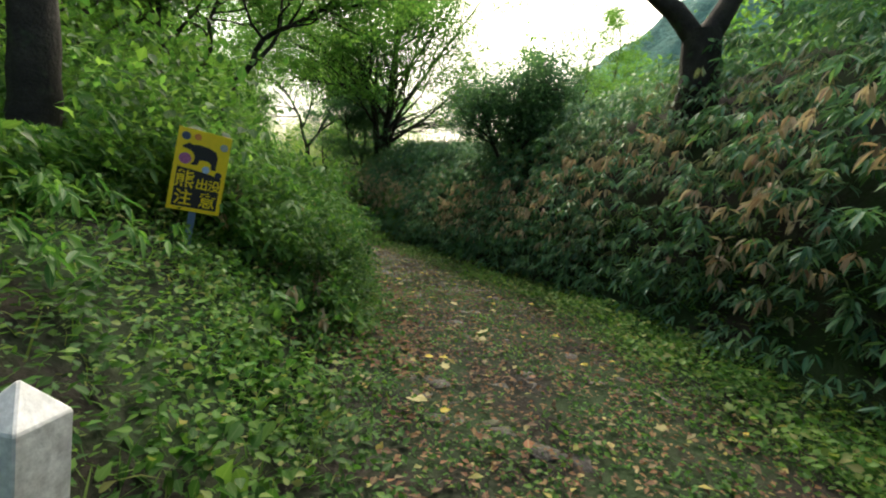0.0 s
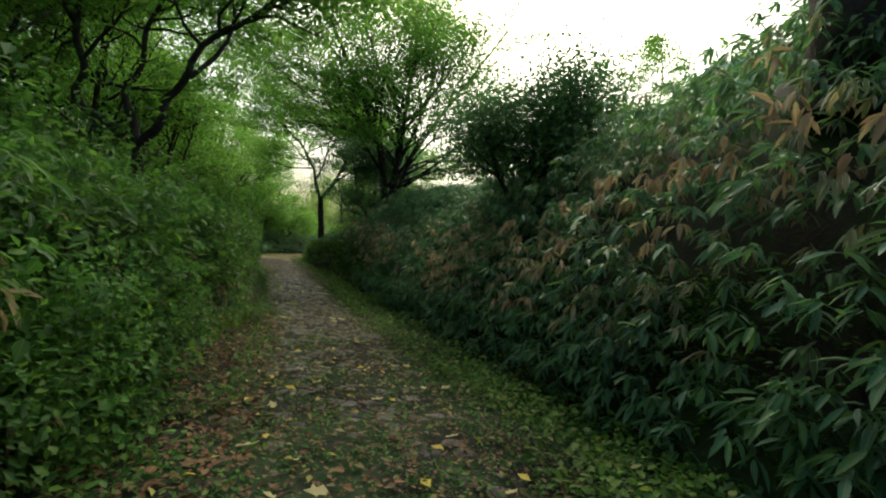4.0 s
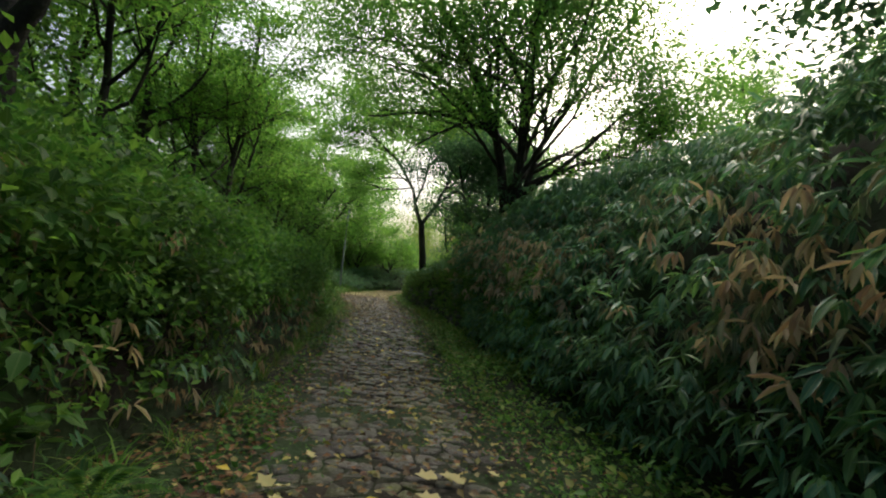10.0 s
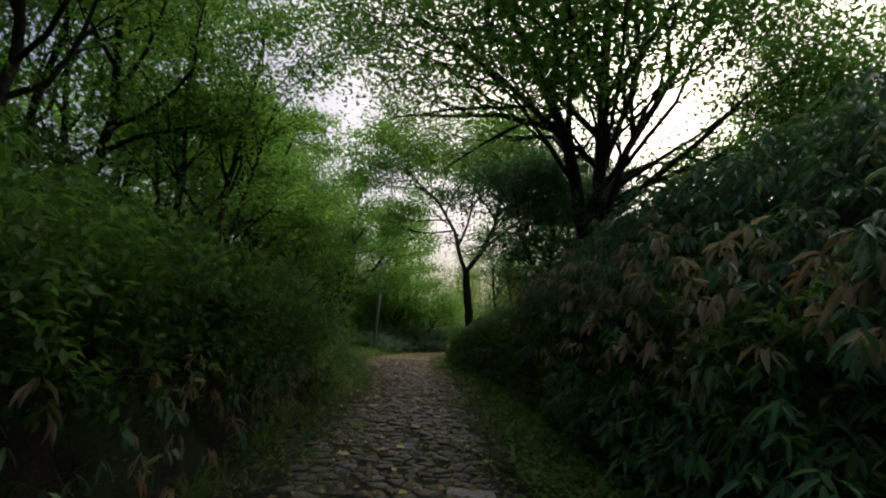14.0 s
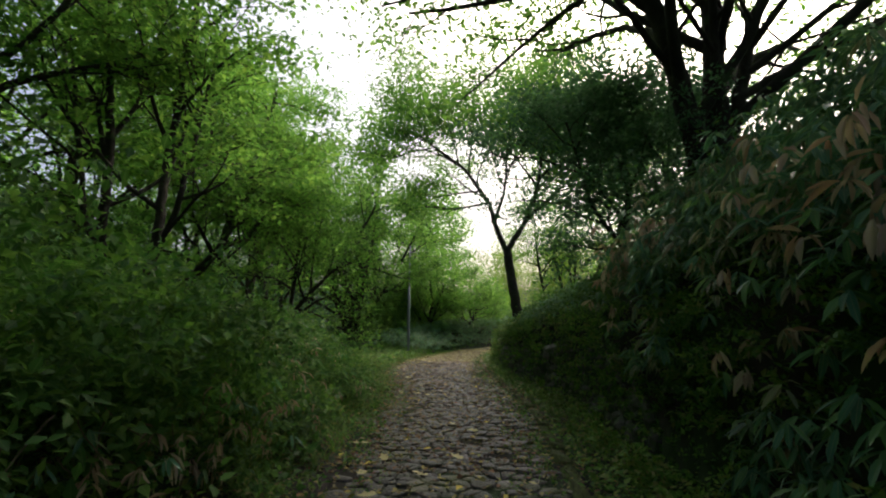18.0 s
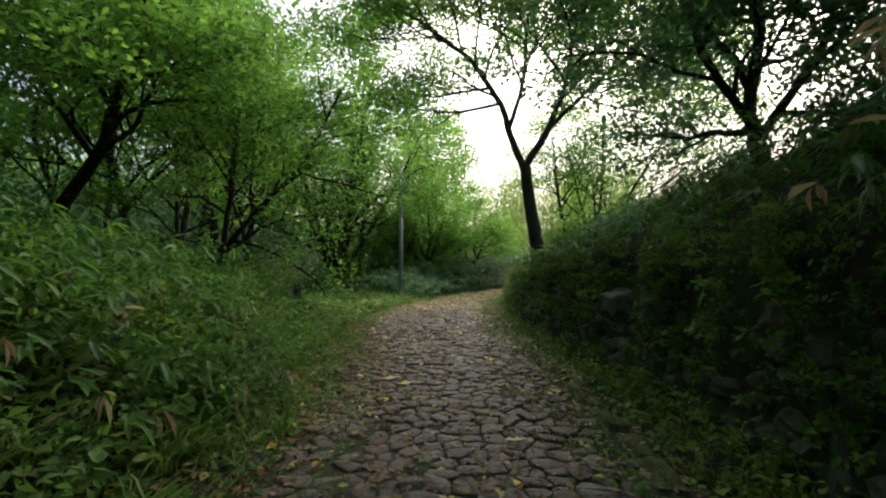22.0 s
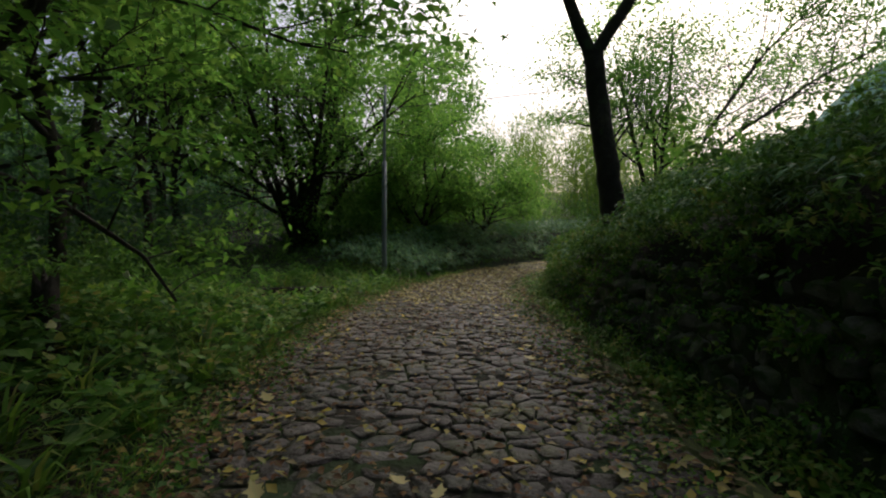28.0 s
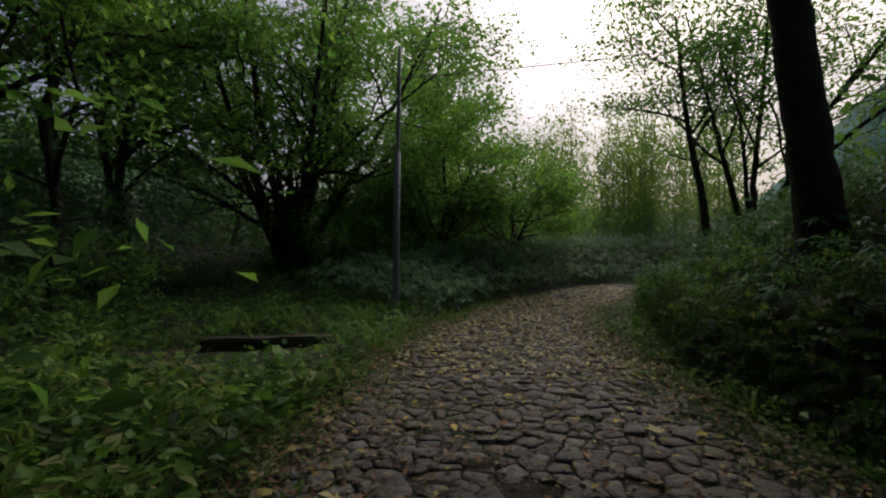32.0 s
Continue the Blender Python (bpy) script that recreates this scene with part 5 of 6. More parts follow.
stuff("hanging_roots", tubes_mesh("hanging_roots", roots, ROOT, 4), "thin brown roots and dry stalks hanging on the cut bank", "roots")
P, cy, d = strip(3800, 4, 17, -2.3, -0.9)
litter("leaf_litter", P, 0.075, RUSSET, "rust-brown leaf litter along the foot of the cut bank")
P, cy, d = strip(1300, 26, 44, -0.6, 0.25)
x, y = at_plan(cy, -half_width(cy) + d)
litter("leaf_litter", np.stack([x, y, ground_z(x, y)], -1), 0.08, RUSSET, "dark brown leaf litter along the path edge")

for lo, hi in ((-2.9, -1.6), (1.6, 2.6)):
    P, cy, d = strip(1500, 22, 47, lo, hi)
    litter("leaf_litter", P + [0, 0, 0.05], 0.085, LITTER, "yellow and brown leaves caught in the verge plants")
P, cy, d = strip(9000, 26, 52, -1, 1)
x, y = at_plan(cy, d * (half_width(cy) + 0.3))
litter("leaf_litter", np.stack([x, y, path_z(cy) - 0.03], -1), 0.06, RUSSET, "brown leaf litter lying in the joints of the paving")
P, cy, d = strip(3000, 30, 52, -1, 1)
x, y = at_plan(cy, np.sign(d) * (half_width(cy) + 0.2 - 0.9 * rnd(3000) ** 2))
litter("leaf_litter", np.stack([x, y, path_z(cy) - 0.02], -1), 0.085, LITTER, "yellowing leaves gathered at the sides of the path")
P, cy, d = strip(3200, 42, 57, -1, 1)
x, y = at_plan(cy, d * (half_width(cy) + 0.1))
litter("leaf_litter", np.stack([x, y, path_z(cy) - 0.02], -1), 0.1, PALE, "golden leaves strewn over the path at the bend")
P, cy, d = strip(5000, -2, 9, -1.2, 1.5)
litter("leaf_litter", P, 0.05, RUSSET, "dark rotting leaf crumbs on the earth-covered path")

kinds = [("yellow_leaf", YELLOW, "bright yellow fallen leaf lying on the stones", "diamond", 0.11), ("pale_leaf", PALE, "pale lobed fallen leaf lying on the stones", "lobed", 0.17), ("brown_leaf", BROWNLEAF, "curled rust-brown fallen leaf on the path", "ovate", 0.1)]
for name, mat, label, shape, size in kinds:
    one = leaf_mesh(name, shape, np.zeros((1, 3)), np.array([(1.0, 0, 0.06)]), np.array([(0.1, 0.2, 1.0)]), np.array([size]), np.array([size * 0.6]), mat)
    n = 130
    cy, d = rnd(n, 0.5, 44), rnd(n, -1.2, 1.2)
    d = d * half_width(cy)
    x, y = at_plan(cy, d)
    z = ground_z(x, y)
    for k in range(n):
        ob = new(name, one)
        sc = float(rng.uniform(0.7, 1.25))
        ob.matrix_world = pose(float(x[k]), float(y[k]), float(z[k]) + 0.05, float(rng.uniform(-8, 8)), float(rng.uniform(-8, 8)), float(rng.uniform(0, 360))) @ Matrix.Diagonal((sc, sc, sc, 1))
        tagged(ob, label, "leaf", "leaves on the path")


# ---- the bear warning sign ----
def slab(w, h, t, bev=0.004):
    bm = bmesh.new()
    bmesh.ops.create_cube(bm, size=1, matrix=Matrix.Diagonal((w, t, h, 1)))
    bmesh.ops.bevel(bm, geom=bm.edges[:], offset=bev, segments=2, affect="EDGES")
    return bm


def plate(points, t=0.0015):
    """A thin flat shape in the x-z plane, facing -y."""
    bm = bmesh.new()
    f = bm.faces.new([bm.verts.new((x, 0, z)) for x, z in points])
    r = bmesh.ops.extrude_face_region(bm, geom=[f])
    bmesh.ops.translate(bm, vec=(0, -t, 0), verts=[v for v in r["geom"] if isinstance(v, bmesh.types.BMVert)])
    bmesh.ops.recalc_face_normals(bm, faces=bm.faces[:])
    return bm


def disc(r, n=24):
    return [(r * math.cos(k * 2 * math.pi / n), r * math.sin(k * 2 * math.pi / n)) for k in range(n)]


def placed(ob, x, y, z):
    ob.location = (x, y, z)
    return ob


sign_x, sign_y = -2.36, 4.34
sign_z = float(ground_z(sign_x, sign_y)[0])
sign = empty("warning_sign", (sign_x, sign_y, sign_z), "leaning yellow bear warning sign on a blue-grey post in the thicket", "sign")
sign.matrix_world = pose(sign_x, sign_y, sign_z, 0, 6.0, 33)
LOW, SW, SH = 1.16 - sign_z, 0.44, 0.74
placed(part("post", slab(0.06, LOW + 0.6 + 0.3, 0.03), BLUE, sign, "blue-grey painted steel post"), 0, 0.02, (LOW + 0.6) / 2 - 0.15)
board = placed(part("board", slab(SW, SH, 0.006, 0.002), SIGNYEL, sign, "yellow sheet metal board"), 0, 0, LOW + SH / 2)
placed(part("black_field", plate([(-0.185, -0.335), (0.185, -0.335), (0.185, -0.03), (0.06, 0.0), (-0.185, 0.02)]), SIGNBLK, board), 0, -0.0035, 0)
BEAR = [(-0.17, 0.2), (-0.145, 0.215), (-0.12, 0.235), (-0.09, 0.222), (-0.04, 0.232), (0.05, 0.222), (0.11, 0.195), (0.13, 0.14), (0.125, 0.06), (0.13, 0.03), (0.085, 0.03), (0.08, 0.08), (0.05, 0.1), (0.0, 0.1), (-0.02, 0.09), (-0.03, 0.045), (-0.085, 0.045), (-0.08, 0.06), (-0.065, 0.07), (-0.06, 0.12), (-0.09, 0.165), (-0.13, 0.18), (-0.165, 0.18)]
placed(part("bear_silhouette", plate(BEAR), SIGNBLK, board), 0, -0.0035, 0.01)
for ch, x, z, size in (("熊", -0.11, -0.095, 0.165), ("出", 0.035, -0.115, 0.11), ("没", 0.138, -0.115, 0.11), ("注", -0.1, -0.26, 0.15), ("意", 0.1, -0.26, 0.15)):
    cu = bpy.data.curves.new("character", "FONT")
    cu.body, cu.size, cu.align_x, cu.align_y, cu.extrude, cu.offset = ch, size, "CENTER", "CENTER", 0.0008, 0.002
    tmp = new("character", cu)
    me = bpy.data.meshes.new_from_object(tmp.evaluated_get(bpy.context.evaluated_depsgraph_get()))
    bpy.data.objects.remove(tmp)
    me.materials.clear()
    ob = part("character", me, SIGNYEL, board)
    me.materials.append(SIGNYEL)
    ob.matrix_local = pose(x, -0.0062, z, 90)
for k, (x, z, r, c) in enumerate(((-0.155, 0.3, 0.036, (0.06, 0.08, 0.14)), (-0.135, 0.1, 0.05, (0.45, 0.12, 0.3)), (0.045, 0.03, 0.032, (0.4, 0.55, 0.75)), (0.165, 0.265, 0.034, (0.35, 0.36, 0.33)), (0.155, 0.0, 0.03, (0.03, 0.03, 0.06)), (-0.06, 0.31, 0.03, (0.75, 0.25, 0.05)))):
    placed(part("sticker", plate(disc(r)), plain("sticker_" + str(k), c, 0.4, 0, 0.3, 60), board, "round weathered sticker"), x, -0.006 - 0.0004 * k, z)

# ---- white stone post by the start ----
post_x, post_y = -0.857, 0.957
pz = float(ground_z(post_x, post_y)[0])
bm = bmesh.new()
bmesh.ops.create_cube(bm, size=1, matrix=Matrix.Translation((0, 0, 0.5 * (0.95 - pz + 0.1) - 0.1)) @ Matrix.Diagonal((0.135, 0.135, 0.95 - pz + 0.1, 1)))
topf = max(bm.faces, key=lambda f: f.calc_center_median().z)
r = bmesh.ops.poke(bm, faces=[topf])
r["verts"][0].co.z += 0.085
bmesh.ops.bevel(bm, geom=bm.edges[:], offset=0.004, segments=1, affect="EDGES")
me = bpy.data.meshes.new("marker_post")
bm.to_mesh(me)
bm.free()
me.materials.append(POSTSTONE)
marker = tagged(new("marker_post", me), "white weathered stone marker post with pyramid top", "post")
marker.matrix_world = pose(post_x, post_y, pz, 0, 0, -6)

# ---- steel pole with a cable ----
ox, oy = -20.84, 46.34
oz = float(ground_z(ox, oy)[0])
pole = empty("steel_pole", (ox, oy, oz), "slim galvanised steel pole standing at the verge", "pole")
part("lower_shaft", tubes_mesh("lower_shaft", [(np.array([(0, 0, -0.25), (0, 0, 2.0), (0.03, 0, 4.1), (0.03, 0, 4.12)]), np.array([0.09, 0.086, 0.08, 0.05]))], STEEL, 16), STEEL, pole, "thicker weathered lower tube")
part("upper_shaft", tubes_mesh("upper_shaft", [(np.array([(0.03, 0, 4.0), (0.06, 0, 5.6), (0.1, 0, 6.75), (0.1, 0, 6.76)]), np.array([0.055, 0.05, 0.046, 0.005]))], STEEL, 14), STEEL, pole, "slimmer upper tube")
for bz in (3.2, 5.95):
    part("band", tubes_mesh("band", [(np.array([(0.03 + 0.02 * (bz > 4), 0, bz), (0.03 + 0.02 * (bz > 4), 0, bz + 0.07)]), np.array([0.066, 0.066]) + 0.022 * (bz < 4))], STEEL, 14), STEEL, pole, "steel clamp band")
span = np.linspace(0, 1, 24)
wp = np.stack([ox + 0.05 + 21 * span, oy + 10 * span, oz + 5.95 + 3.2 * span - 1.6 * span * (1 - span)], -1)
tagged(new("cable", tubes_mesh("cable", [(wp, np.full(24, 0.012))], WIRE, 5)), "thin black overhead cable hung from the steel pole", "cable")


# ---- stones, log and stump at the verge ----
def rock(name, at, size, mat, label, category, seed, parent=None, turn=0):
    bm = bmesh.new()
    bmesh.ops.create_icosphere(bm, subdivisions=3, radius=1)
    for v in bm.verts:
        k = 1 + 0.28 * noise.noise(v.co * 1.3 + Vector((seed, 0, 0))) + 0.08 * noise.noise(v.co * 4 + Vector((0, seed, 0)))
        v.co = Vector((math.copysign(abs(v.co.x) ** 0.75, v.co.x), math.copysign(abs(v.co.y) ** 0.75, v.co.y), math.copysign(abs(v.co.z) ** 0.75, v.co.z))) * k
        v.co = Vector((v.co.x * size[0], v.co.y * size[1], v.co.z * size[2]))
    me = bpy.data.meshes.new(name)
    bm.to_mesh(me)
    bm.free()
    me.polygons.foreach_set("use_smooth", np.ones(len(me.polygons), dtype=bool))
    me.materials.append(mat)
    ob = new(name, me)
    ob.matrix_world = pose(*at, 0, 0, turn)
    return tagged(ob, label, category)


for k, (x, y, r) in enumerate(((-20.42, 46.55, 0.17), (-20.0, 46.9, 0.15), (-19.6, 47.3, 0.11))):
    rock("rock", (x, y, float(ground_z(x, y)[0]) + r * 0.7), (r * 0.75, r * 0.65, r * 1.35), WALLSTONE, "small upright grey stone beside the pole", "rock", 3.1 * k)


bm = bmesh.new()
bmesh.ops.create_cube(bm, size=1, matrix=Matrix.Diagonal((2.1, 0.3, 0.26, 1)))
bmesh.ops.subdivide_edges(bm, edges=[e for e in bm.edges if abs(e.verts[0].co.x - e.verts[1].co.x) > 1], cuts=9)
bmesh.ops.bevel(bm, geom=[e for e in bm.edges if len(e.link_faces) == 2 and e.calc_face_angle() > 0.5], offset=0.03, segments=2, affect="EDGES")
for v in bm.verts:
    v.co += Vector(noise.noise_vector(v.co * 2.3)) * 0.03
me = bpy.data.meshes.new("timber")
bm.to_mesh(me)
bm.free()
me.materials.append(BARK)
timber = tagged(new("timber", me), "dark rotting squared timber lying on the grass verge", "timber")
timber.matrix_world = pose(-20.4, 41.95, float(ground_z(-20.4, 41.95)[0]) + 0.1, 0, 0, 40)
stake_x, stake_y = -22.7, 38.85
bm = slab(0.13, 0.62, 0.03, 0.006)
for v in bm.verts:
    k = (v.co.z + 0.31) / 0.62
    v.co.x = v.co.x * (0.35 + 0.65 * k) + 0.012 * math.sin(5 * k)
    v.co.z += 0.03 * (v.co.x > 0) * (k > 0.9)
me = bpy.data.meshes.new("stake")
bm.to_mesh(me)
bm.free()
me.materials.append(POSTSTONE)
stake = tagged(new("stake", me), "small weathered white stake leaning in the verge plants", "stake")
stake.matrix_world = pose(stake_x, stake_y, float(ground_z(stake_x, stake_y)[0]) + 0.24, 0, -14, 35)
stx, sty = -16.3, 34.6
stump_pts = np.array([(0, 0, -0.1), (0.02, 0, 0.2), (0.03, 0.02, 0.4), (0.06, 0.02, 0.58)])
v, f4 = tube(stump_pts, [0.17, 0.12, 0.1, 0.09], 14)
v[42:56, 2] += np.random.default_rng(2).uniform(-0.14, 0.12, 14)
me = mesh_np("stump", np.concatenate([v, [(0.06, 0.02, 0.44)]]), [f4, np.array([(42 + k, 42 + (k + 1) % 14, 56) for k in range(14)])], BARK, smooth=False)
stump = tagged(new("stump", me), "dark rotting tree stump among herbs", "stump")
stump.location = (stx, sty, float(ground_z(stx, sty)[0]))

SLAB_AT = (-4.65, 21.25)
FERNS = [(-2.1, 7.4, 0.05, 0.4), (-1.95, 8.6, 0.03, 0.3), (-2.6, 6.2, 0.05, 0.45), (-8.1, 33.1, 0.0, 0.5), (-6.3, 29.6, 0.0, 0.45), (-3.35, 13.6, 0.3, 0.4), (3.1, 4.6, 0.02, 0.35)]
SEEDLINGS = [(0.05, 15.64, 0.24), (2.92, 7.1, 0.2), (-1.77, 8.39, 0.22), (-11.95, 31.1, 0.18), (-8.1, 31.6, 0.2), (-6.8, 22.6, 0.2), (1.9, 9.9, 0.2), (-4.0, 17.2, 0.18)]
# ---- flat pale slab set in the path ----
bm = slab(0.46, 0.05, 0.24, 0.012)
me = bpy.data.meshes.new("stone_slab")
bm.to_mesh(me)
bm.free()
me.materials.append(POSTSTONE_DULL)
slab_x, slab_y = SLAB_AT
pale = tagged(new("stone_slab", me), "pale grey flat slab lying among the paving stones", "slab")
pale.matrix_world = pose(slab_x, slab_y, float(ground_z(slab_x, slab_y)[0]) + 0.02, 2, 1, 24)


# ---- ferns and broad-leaved seedlings ----
def fern(at, size, seed, label="green fern with arching fronds growing from the bank"):
    rg = np.random.default_rng(seed)
    top = empty("fern", at, label, "fern", "ferns")
    for k in range(7):
        a = k * 0.9 + rg.uniform(-0.2, 0.2)
        n = 22
        f = np.linspace(0.08, 1, n)
        ln = size * rg.uniform(0.8, 1.1)
        out = np.array([math.cos(a), math.sin(a), 0])
        C = out[None] * (f * ln)[:, None] + np.array([0, 0, 1.0]) * (ln * (0.75 * f - 0.85 * f ** 2))[:, None]
        sidev = np.array([-out[1], out[0], 0])
        P = np.repeat(C, 2, axis=0)
        sg = np.tile([1.0, -1.0], n)[:, None]
        D = sidev[None] * sg + out[None] * 0.45
        L = np.repeat(ln * 0.26 * np.sin(np.pi * np.clip(f * 0.86 + 0.12, 0, 1)), 2)
        part("frond", leaf_mesh("frond", "diamond", P, D, np.tile([0.0, 0, 1.0], (2 * n, 1)), L, L * 0.3, HERB), HERB, top)
    return top


for k, (x, y, dz, sz) in enumerate(FERNS):
    fern((x, y, float(ground_z(x, y)[0]) + dz), sz, 80 + k)


def seedling(at, size, seed):
    rg = np.random.default_rng(seed)
    top = empty("seedling", at, "fresh green broad-leaved seedling beside the path", "plant", "seedlings")
    part("stem", tubes_mesh("stem", [(np.array([(0, 0, -0.03), (0.01, 0, size * 0.6), (0.0, 0.01, size)]), np.array([0.005, 0.004, 0.003]))], GRASS, 5), GRASS, top)
    for k in range(6):
        a = k * 2.1 + rg.uniform(-0.3, 0.3)
        L = np.array([size * rg.uniform(0.5, 0.8)])
        part("leaf", leaf_mesh("leaf", "ovate", np.array([(0, 0, size * (0.55 + 0.08 * k))]), np.array([(math.cos(a), math.sin(a), rg.uniform(-0.3, 0.2))]), np.array([(0, 0, 1.0)]), L, L * 0.62, GRASS), GRASS, top)


for k, (x, y, sz) in enumerate(SEEDLINGS):
    seedling((x, y, float(ground_z(x, y)[0])), sz, 180 + k)

# ---- dry stone wall at the foot of the right bank ----
srg = np.random.default_rng(21)


def stone_mesh(name, seed, mat):
    """A rough block about 1 x 1 x 1, rounded."""
    bm = bmesh.new()
    bmesh.ops.create_cube(bm, size=1)
    bmesh.ops.bevel(bm, geom=bm.edges[:], offset=0.2, segments=1, affect="EDGES")
    for v in bm.verts:
        v.co += Vector(noise.noise_vector(v.co * 1.9 + Vector((seed * 3.7, seed, 0)))) * 0.24
    me = bpy.data.meshes.new(name)
    bm.to_mesh(me)
    bm.free()
    me.materials.append(mat)
    return me


wall_meshes = [stone_mesh("stone", k, WALLSTONE) for k in range(8)]
wall = empty("wall_bank", (-9, 33, -0.3), "mossy dry stone wall holding the bank", "stone wall", kind="structure")
kerb_meshes = [stone_mesh("kerb_stone", 20 + k, MOSSKERB) for k in range(5)]
count = 0
for row in range(5):
    cyv = 27.0 + row * 0.25
    while cyv < 44.5 - row * 0.7 and count < 300:
        w, h = srg.uniform(0.17, 0.42), srg.uniform(0.2, 0.34)
        fr = float(bank_foot(cyv))
        x, y = at_plan(np.array([cyv + w / 2]), np.array([fr + 0.08 + 0.06 * row + srg.uniform(-0.05, 0.05)]))
        k = int(np.clip(np.interp(cyv, LINE[:, 1], np.arange(len(LINE))), 0, len(LINE) - 1))
        turn = math.degrees(math.atan2(TAN[k, 1], TAN[k, 0]))
        ob = new("stone", wall_meshes[int(srg.integers(8))])
        ob.parent = wall
        ob.matrix_basis = Matrix.Translation((9, -33, 0.3)) @ pose(float(x[0]), float(y[0]), float(path_z(cyv)) + 0.0 + 0.25 * row + srg.uniform(-0.06, 0.06), srg.uniform(-20, 20), srg.uniform(-25, 25), turn + srg.uniform(-25, 25)) @ Matrix.Diagonal((w, srg.uniform(0.22, 0.36), h, 1))
        cyv += w * 0.93
        count += 1

flat = new("stone", stone_mesh("stone", 9.3, WALLSTONE))
flat.parent = wall
tagged(flat, "pale flat-faced stone")
flat.matrix_basis = Matrix.Translation((9, -33, 0.3)) @ pose(-8.62, 34.0, 0.62, 6, 8, 118) @ Matrix.Diagonal((0.5, 0.36, 0.36, 1))

# ---- mossy kerb between the paving and the ditch ----
kerb = empty("kerb", (-9, 33, -0.3), "low moss-grown kerb stones along the ditch edge", "kerb", kind="structure")
cyv = 22.0
while cyv < 45.5:
    w = srg.uniform(0.35, 0.7)
    k = int(np.clip(np.interp(cyv, LINE[:, 1], np.arange(len(LINE))), 0, len(LINE) - 1))
    x, y = at_plan(np.array([cyv + w * TAN[k, 1] / 2]), np.array([float(half_width(cyv)) + 0.22 + srg.uniform(-0.03, 0.03)]))
    ob = new("kerb_stone", kerb_meshes[int(srg.integers(5))])
    ob.parent = kerb
    ob.matrix_basis = Matrix.Translation((9, -33, 0.3)) @ pose(float(x[0]), float(y[0]), float(path_z(cyv)) - 0.1, srg.uniform(-5, 5), srg.uniform(-4, 4), math.degrees(math.atan2(TAN[k, 1], TAN[k, 0])) + srg.uniform(-5, 5)) @ Matrix.Diagonal((w * 1.02, srg.uniform(0.16, 0.24), 0.28, 1))
    cyv += w * TAN[k, 1]

# ---- paving stones ----
paving = empty("pavement", (0, 0, 0), "old stone-paved path of dark worn flat stones", "path", kind="structure")


def clip(poly, nx, ny, c):
    """Part of a polygon on the side nx * x + ny * y <= c."""
    out = []
    for k in range(len(poly)):
        a, b = poly[k - 1], poly[k]
        da, db = nx * a[0] + ny * a[1] - c, nx * b[0] + ny * b[1] - c
        if (da < 0) != (db < 0):
            f = da / (da - db)
            out.append((a[0] + (b[0] - a[0]) * f, a[1] + (b[1] - a[1]) * f))
        if db <= 0:
            out.append(b)
    return out


prg = np.random.default_rng(3)
PART_FROM, PART_TO = 27.0, 41.0
rows, s0 = [], float(np.interp(-3, LINE[:, 1], np.arange(len(LINE)))) * 0.2
while s0 < float(np.interp(58, LINE[:, 1], np.arange(len(LINE)))) * 0.2:
    hw = float(half_width(np.interp(s0 / 0.2, np.arange(len(LINE)), LINE[:, 1])))
    row, u = [], -hw - 0.45 + prg.uniform(0, 0.2)
    while u < hw + 0.45:
        w = prg.uniform(0.12, 0.29)
        if prg.random() > 0.1:
            row.append((s0 + prg.uniform(-0.085, 0.085), u + w / 2 + prg.uniform(-0.04, 0.04), hw + prg.uniform(-0.15, 0.16)))
        u += w
    rows.append(row)
    s0 += prg.uniform(0.145, 0.2)
cv, cq, ct, o, own = [], [], [], 0, 0
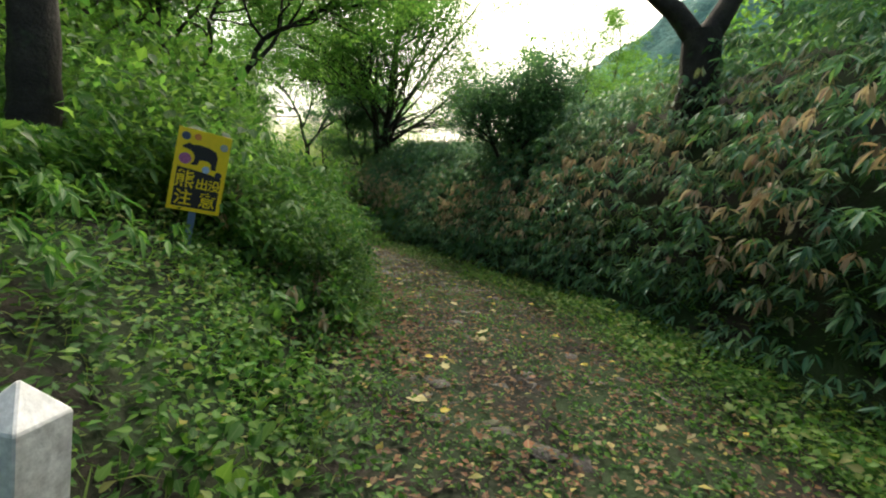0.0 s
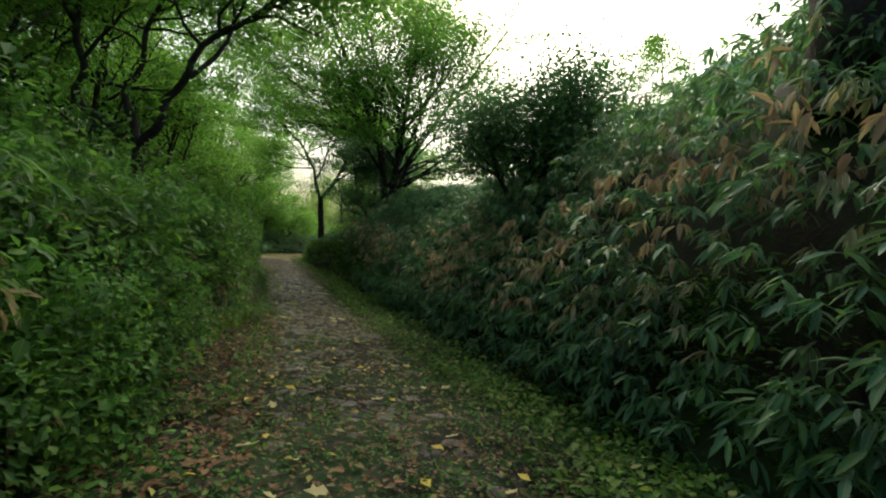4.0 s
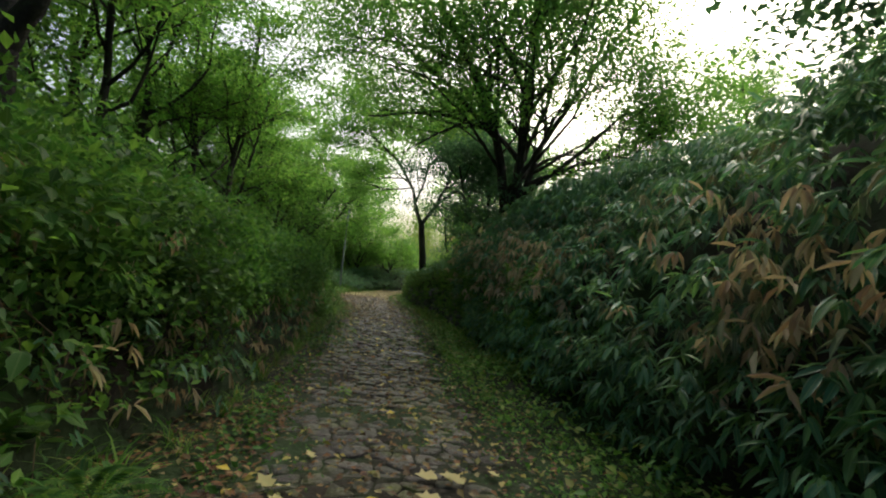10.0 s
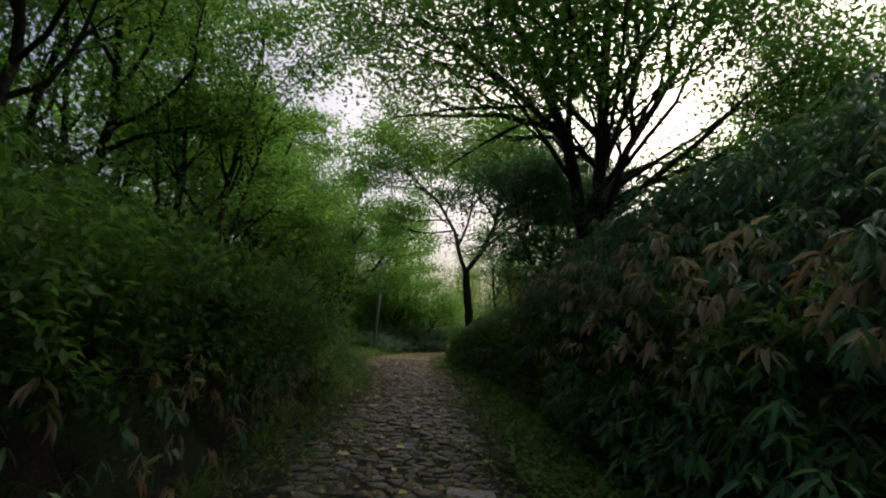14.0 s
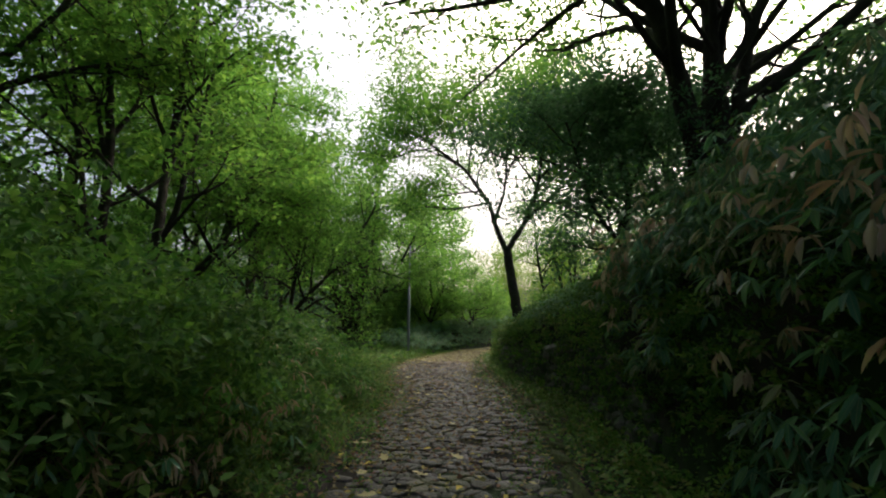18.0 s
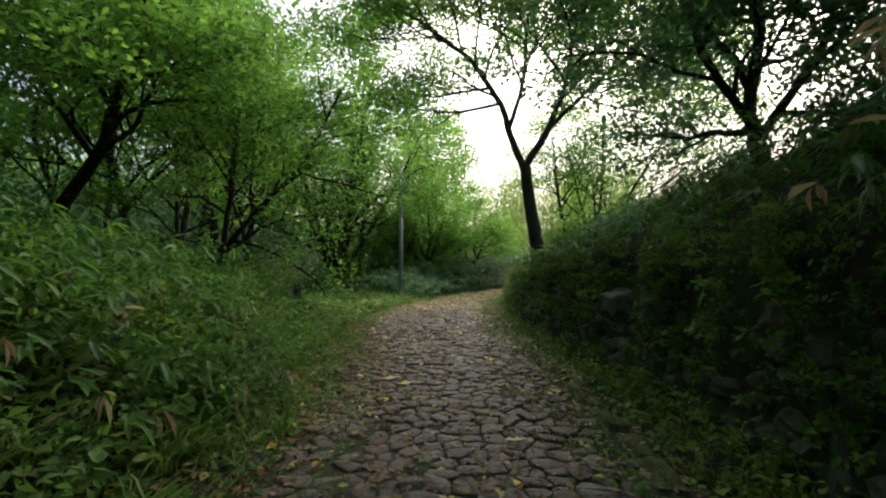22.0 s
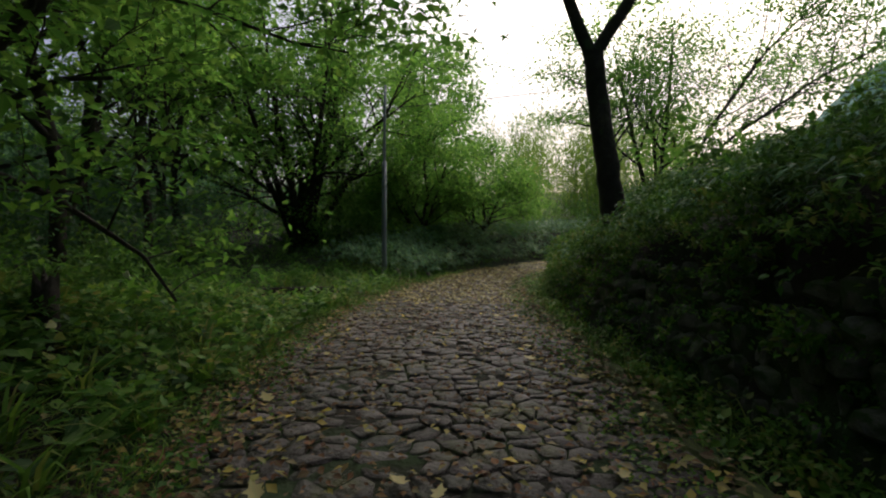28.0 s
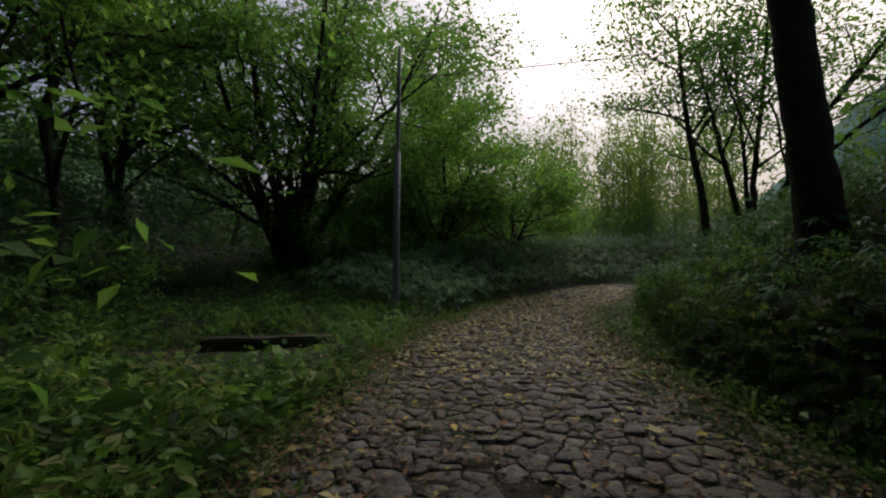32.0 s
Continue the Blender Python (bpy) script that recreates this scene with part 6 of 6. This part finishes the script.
for r in range(2, len(rows) - 2):
    near = [p for q in rows[r - 2:r + 3] for p in q]
    for s1, u1, lim in rows[r]:
        if abs(u1) > lim or prg.random() < 0.012:
            continue
        poly = [(s1 - 0.4, u1 - 0.4), (s1 + 0.4, u1 - 0.4), (s1 + 0.4, u1 + 0.4), (s1 - 0.4, u1 + 0.4)]
        gap = prg.uniform(0.004, 0.012)
        for s2, u2, _ in near:
            ds, du = s2 - s1, u2 - u1
            m = math.hypot(ds, du)
            if 0 < m < 0.85:
                poly = clip(poly, ds / m, du / m, (ds * s1 + du * u1) / m + m / 2 - gap)
        if len(poly) < 3:
            continue
        # knocked-off corners, slightly uneven sides
        pts = []
        for k in range(len(poly)):
            p, a, b = (np.array(poly[i % len(poly)]) for i in (k, k - 1, k + 1))
            c = prg.uniform(0.05, 0.22, 2)
            pts += [p + (a - p) * c[0], p + (b - p) * c[1]]
        pts = np.array(pts)
        n = len(pts)
        mid = pts.mean(0)
        pts = mid + (pts - mid) * (1 + prg.normal(size=(n, 1)) * 0.018)
        kk = pts[:, 0] / 0.2
        ki = np.clip(np.round(kk).astype(int), 0, len(LINE) - 1)
        W = np.stack([np.interp(kk, np.arange(len(LINE)), LINE[:, j]) for j in (0, 1)], -1) + NOR[ki] * pts[:, 1:]
        c2 = W.mean(0)
        cy0 = float(np.interp(mid[0] / 0.2, np.arange(len(LINE)), LINE[:, 1]))
        z = float(path_z(cy0)) - 0.004 + 0.012 * float(wob(c2[0], c2[1], 1.9)) + prg.normal() * 0.008
        tilt = prg.normal(size=2) * 0.055
        V = []
        for sc, dz, jit in ((1.0, -0.07, 0), (0.985, -0.007, 0.002), (0.93, 0.0, 0.0025)):
            Q = (W - c2) * sc
            V.append(np.concatenate([Q, (dz + (Q @ tilt) * (dz > -0.05) + prg.normal(size=n) * jit)[:, None]], -1))
        V.append(np.array([[*((W[prg.integers(n)] - c2) * 0.3), prg.uniform(-0.001, 0.005)]]))
        V = np.concatenate(V)
        e = np.arange(n)
        f = (e + 1) % n
        Q4 = np.concatenate([np.stack([g * n + f, g * n + e, (g + 1) * n + e, (g + 1) * n + f], -1) for g in (0, 1)])
        T3 = np.stack([2 * n + f, 2 * n + e, np.full(n, 3 * n)], -1)
        if PART_FROM < cy0 < PART_TO and own < 300 and abs(u1) < 1.2:
            ob = new("paving_stone", mesh_np("paving_stone", V, [Q4, T3], STONE))
            ob.parent = paving
            ob.matrix_basis = pose(float(c2[0]), float(c2[1]), z)
            own += 1
        else:
            cv.append(V + [c2[0], c2[1], z])
            cq.append(Q4 + o)
            ct.append(T3 + o)
            o += 3 * n + 1
rest = part("paving_stones", mesh_np("paving_stones", np.concatenate(cv), [np.concatenate(cq), np.concatenate(ct)], STONE), STONE, paving)
tagged(rest, "dark worn paving stones", kind="stuff")
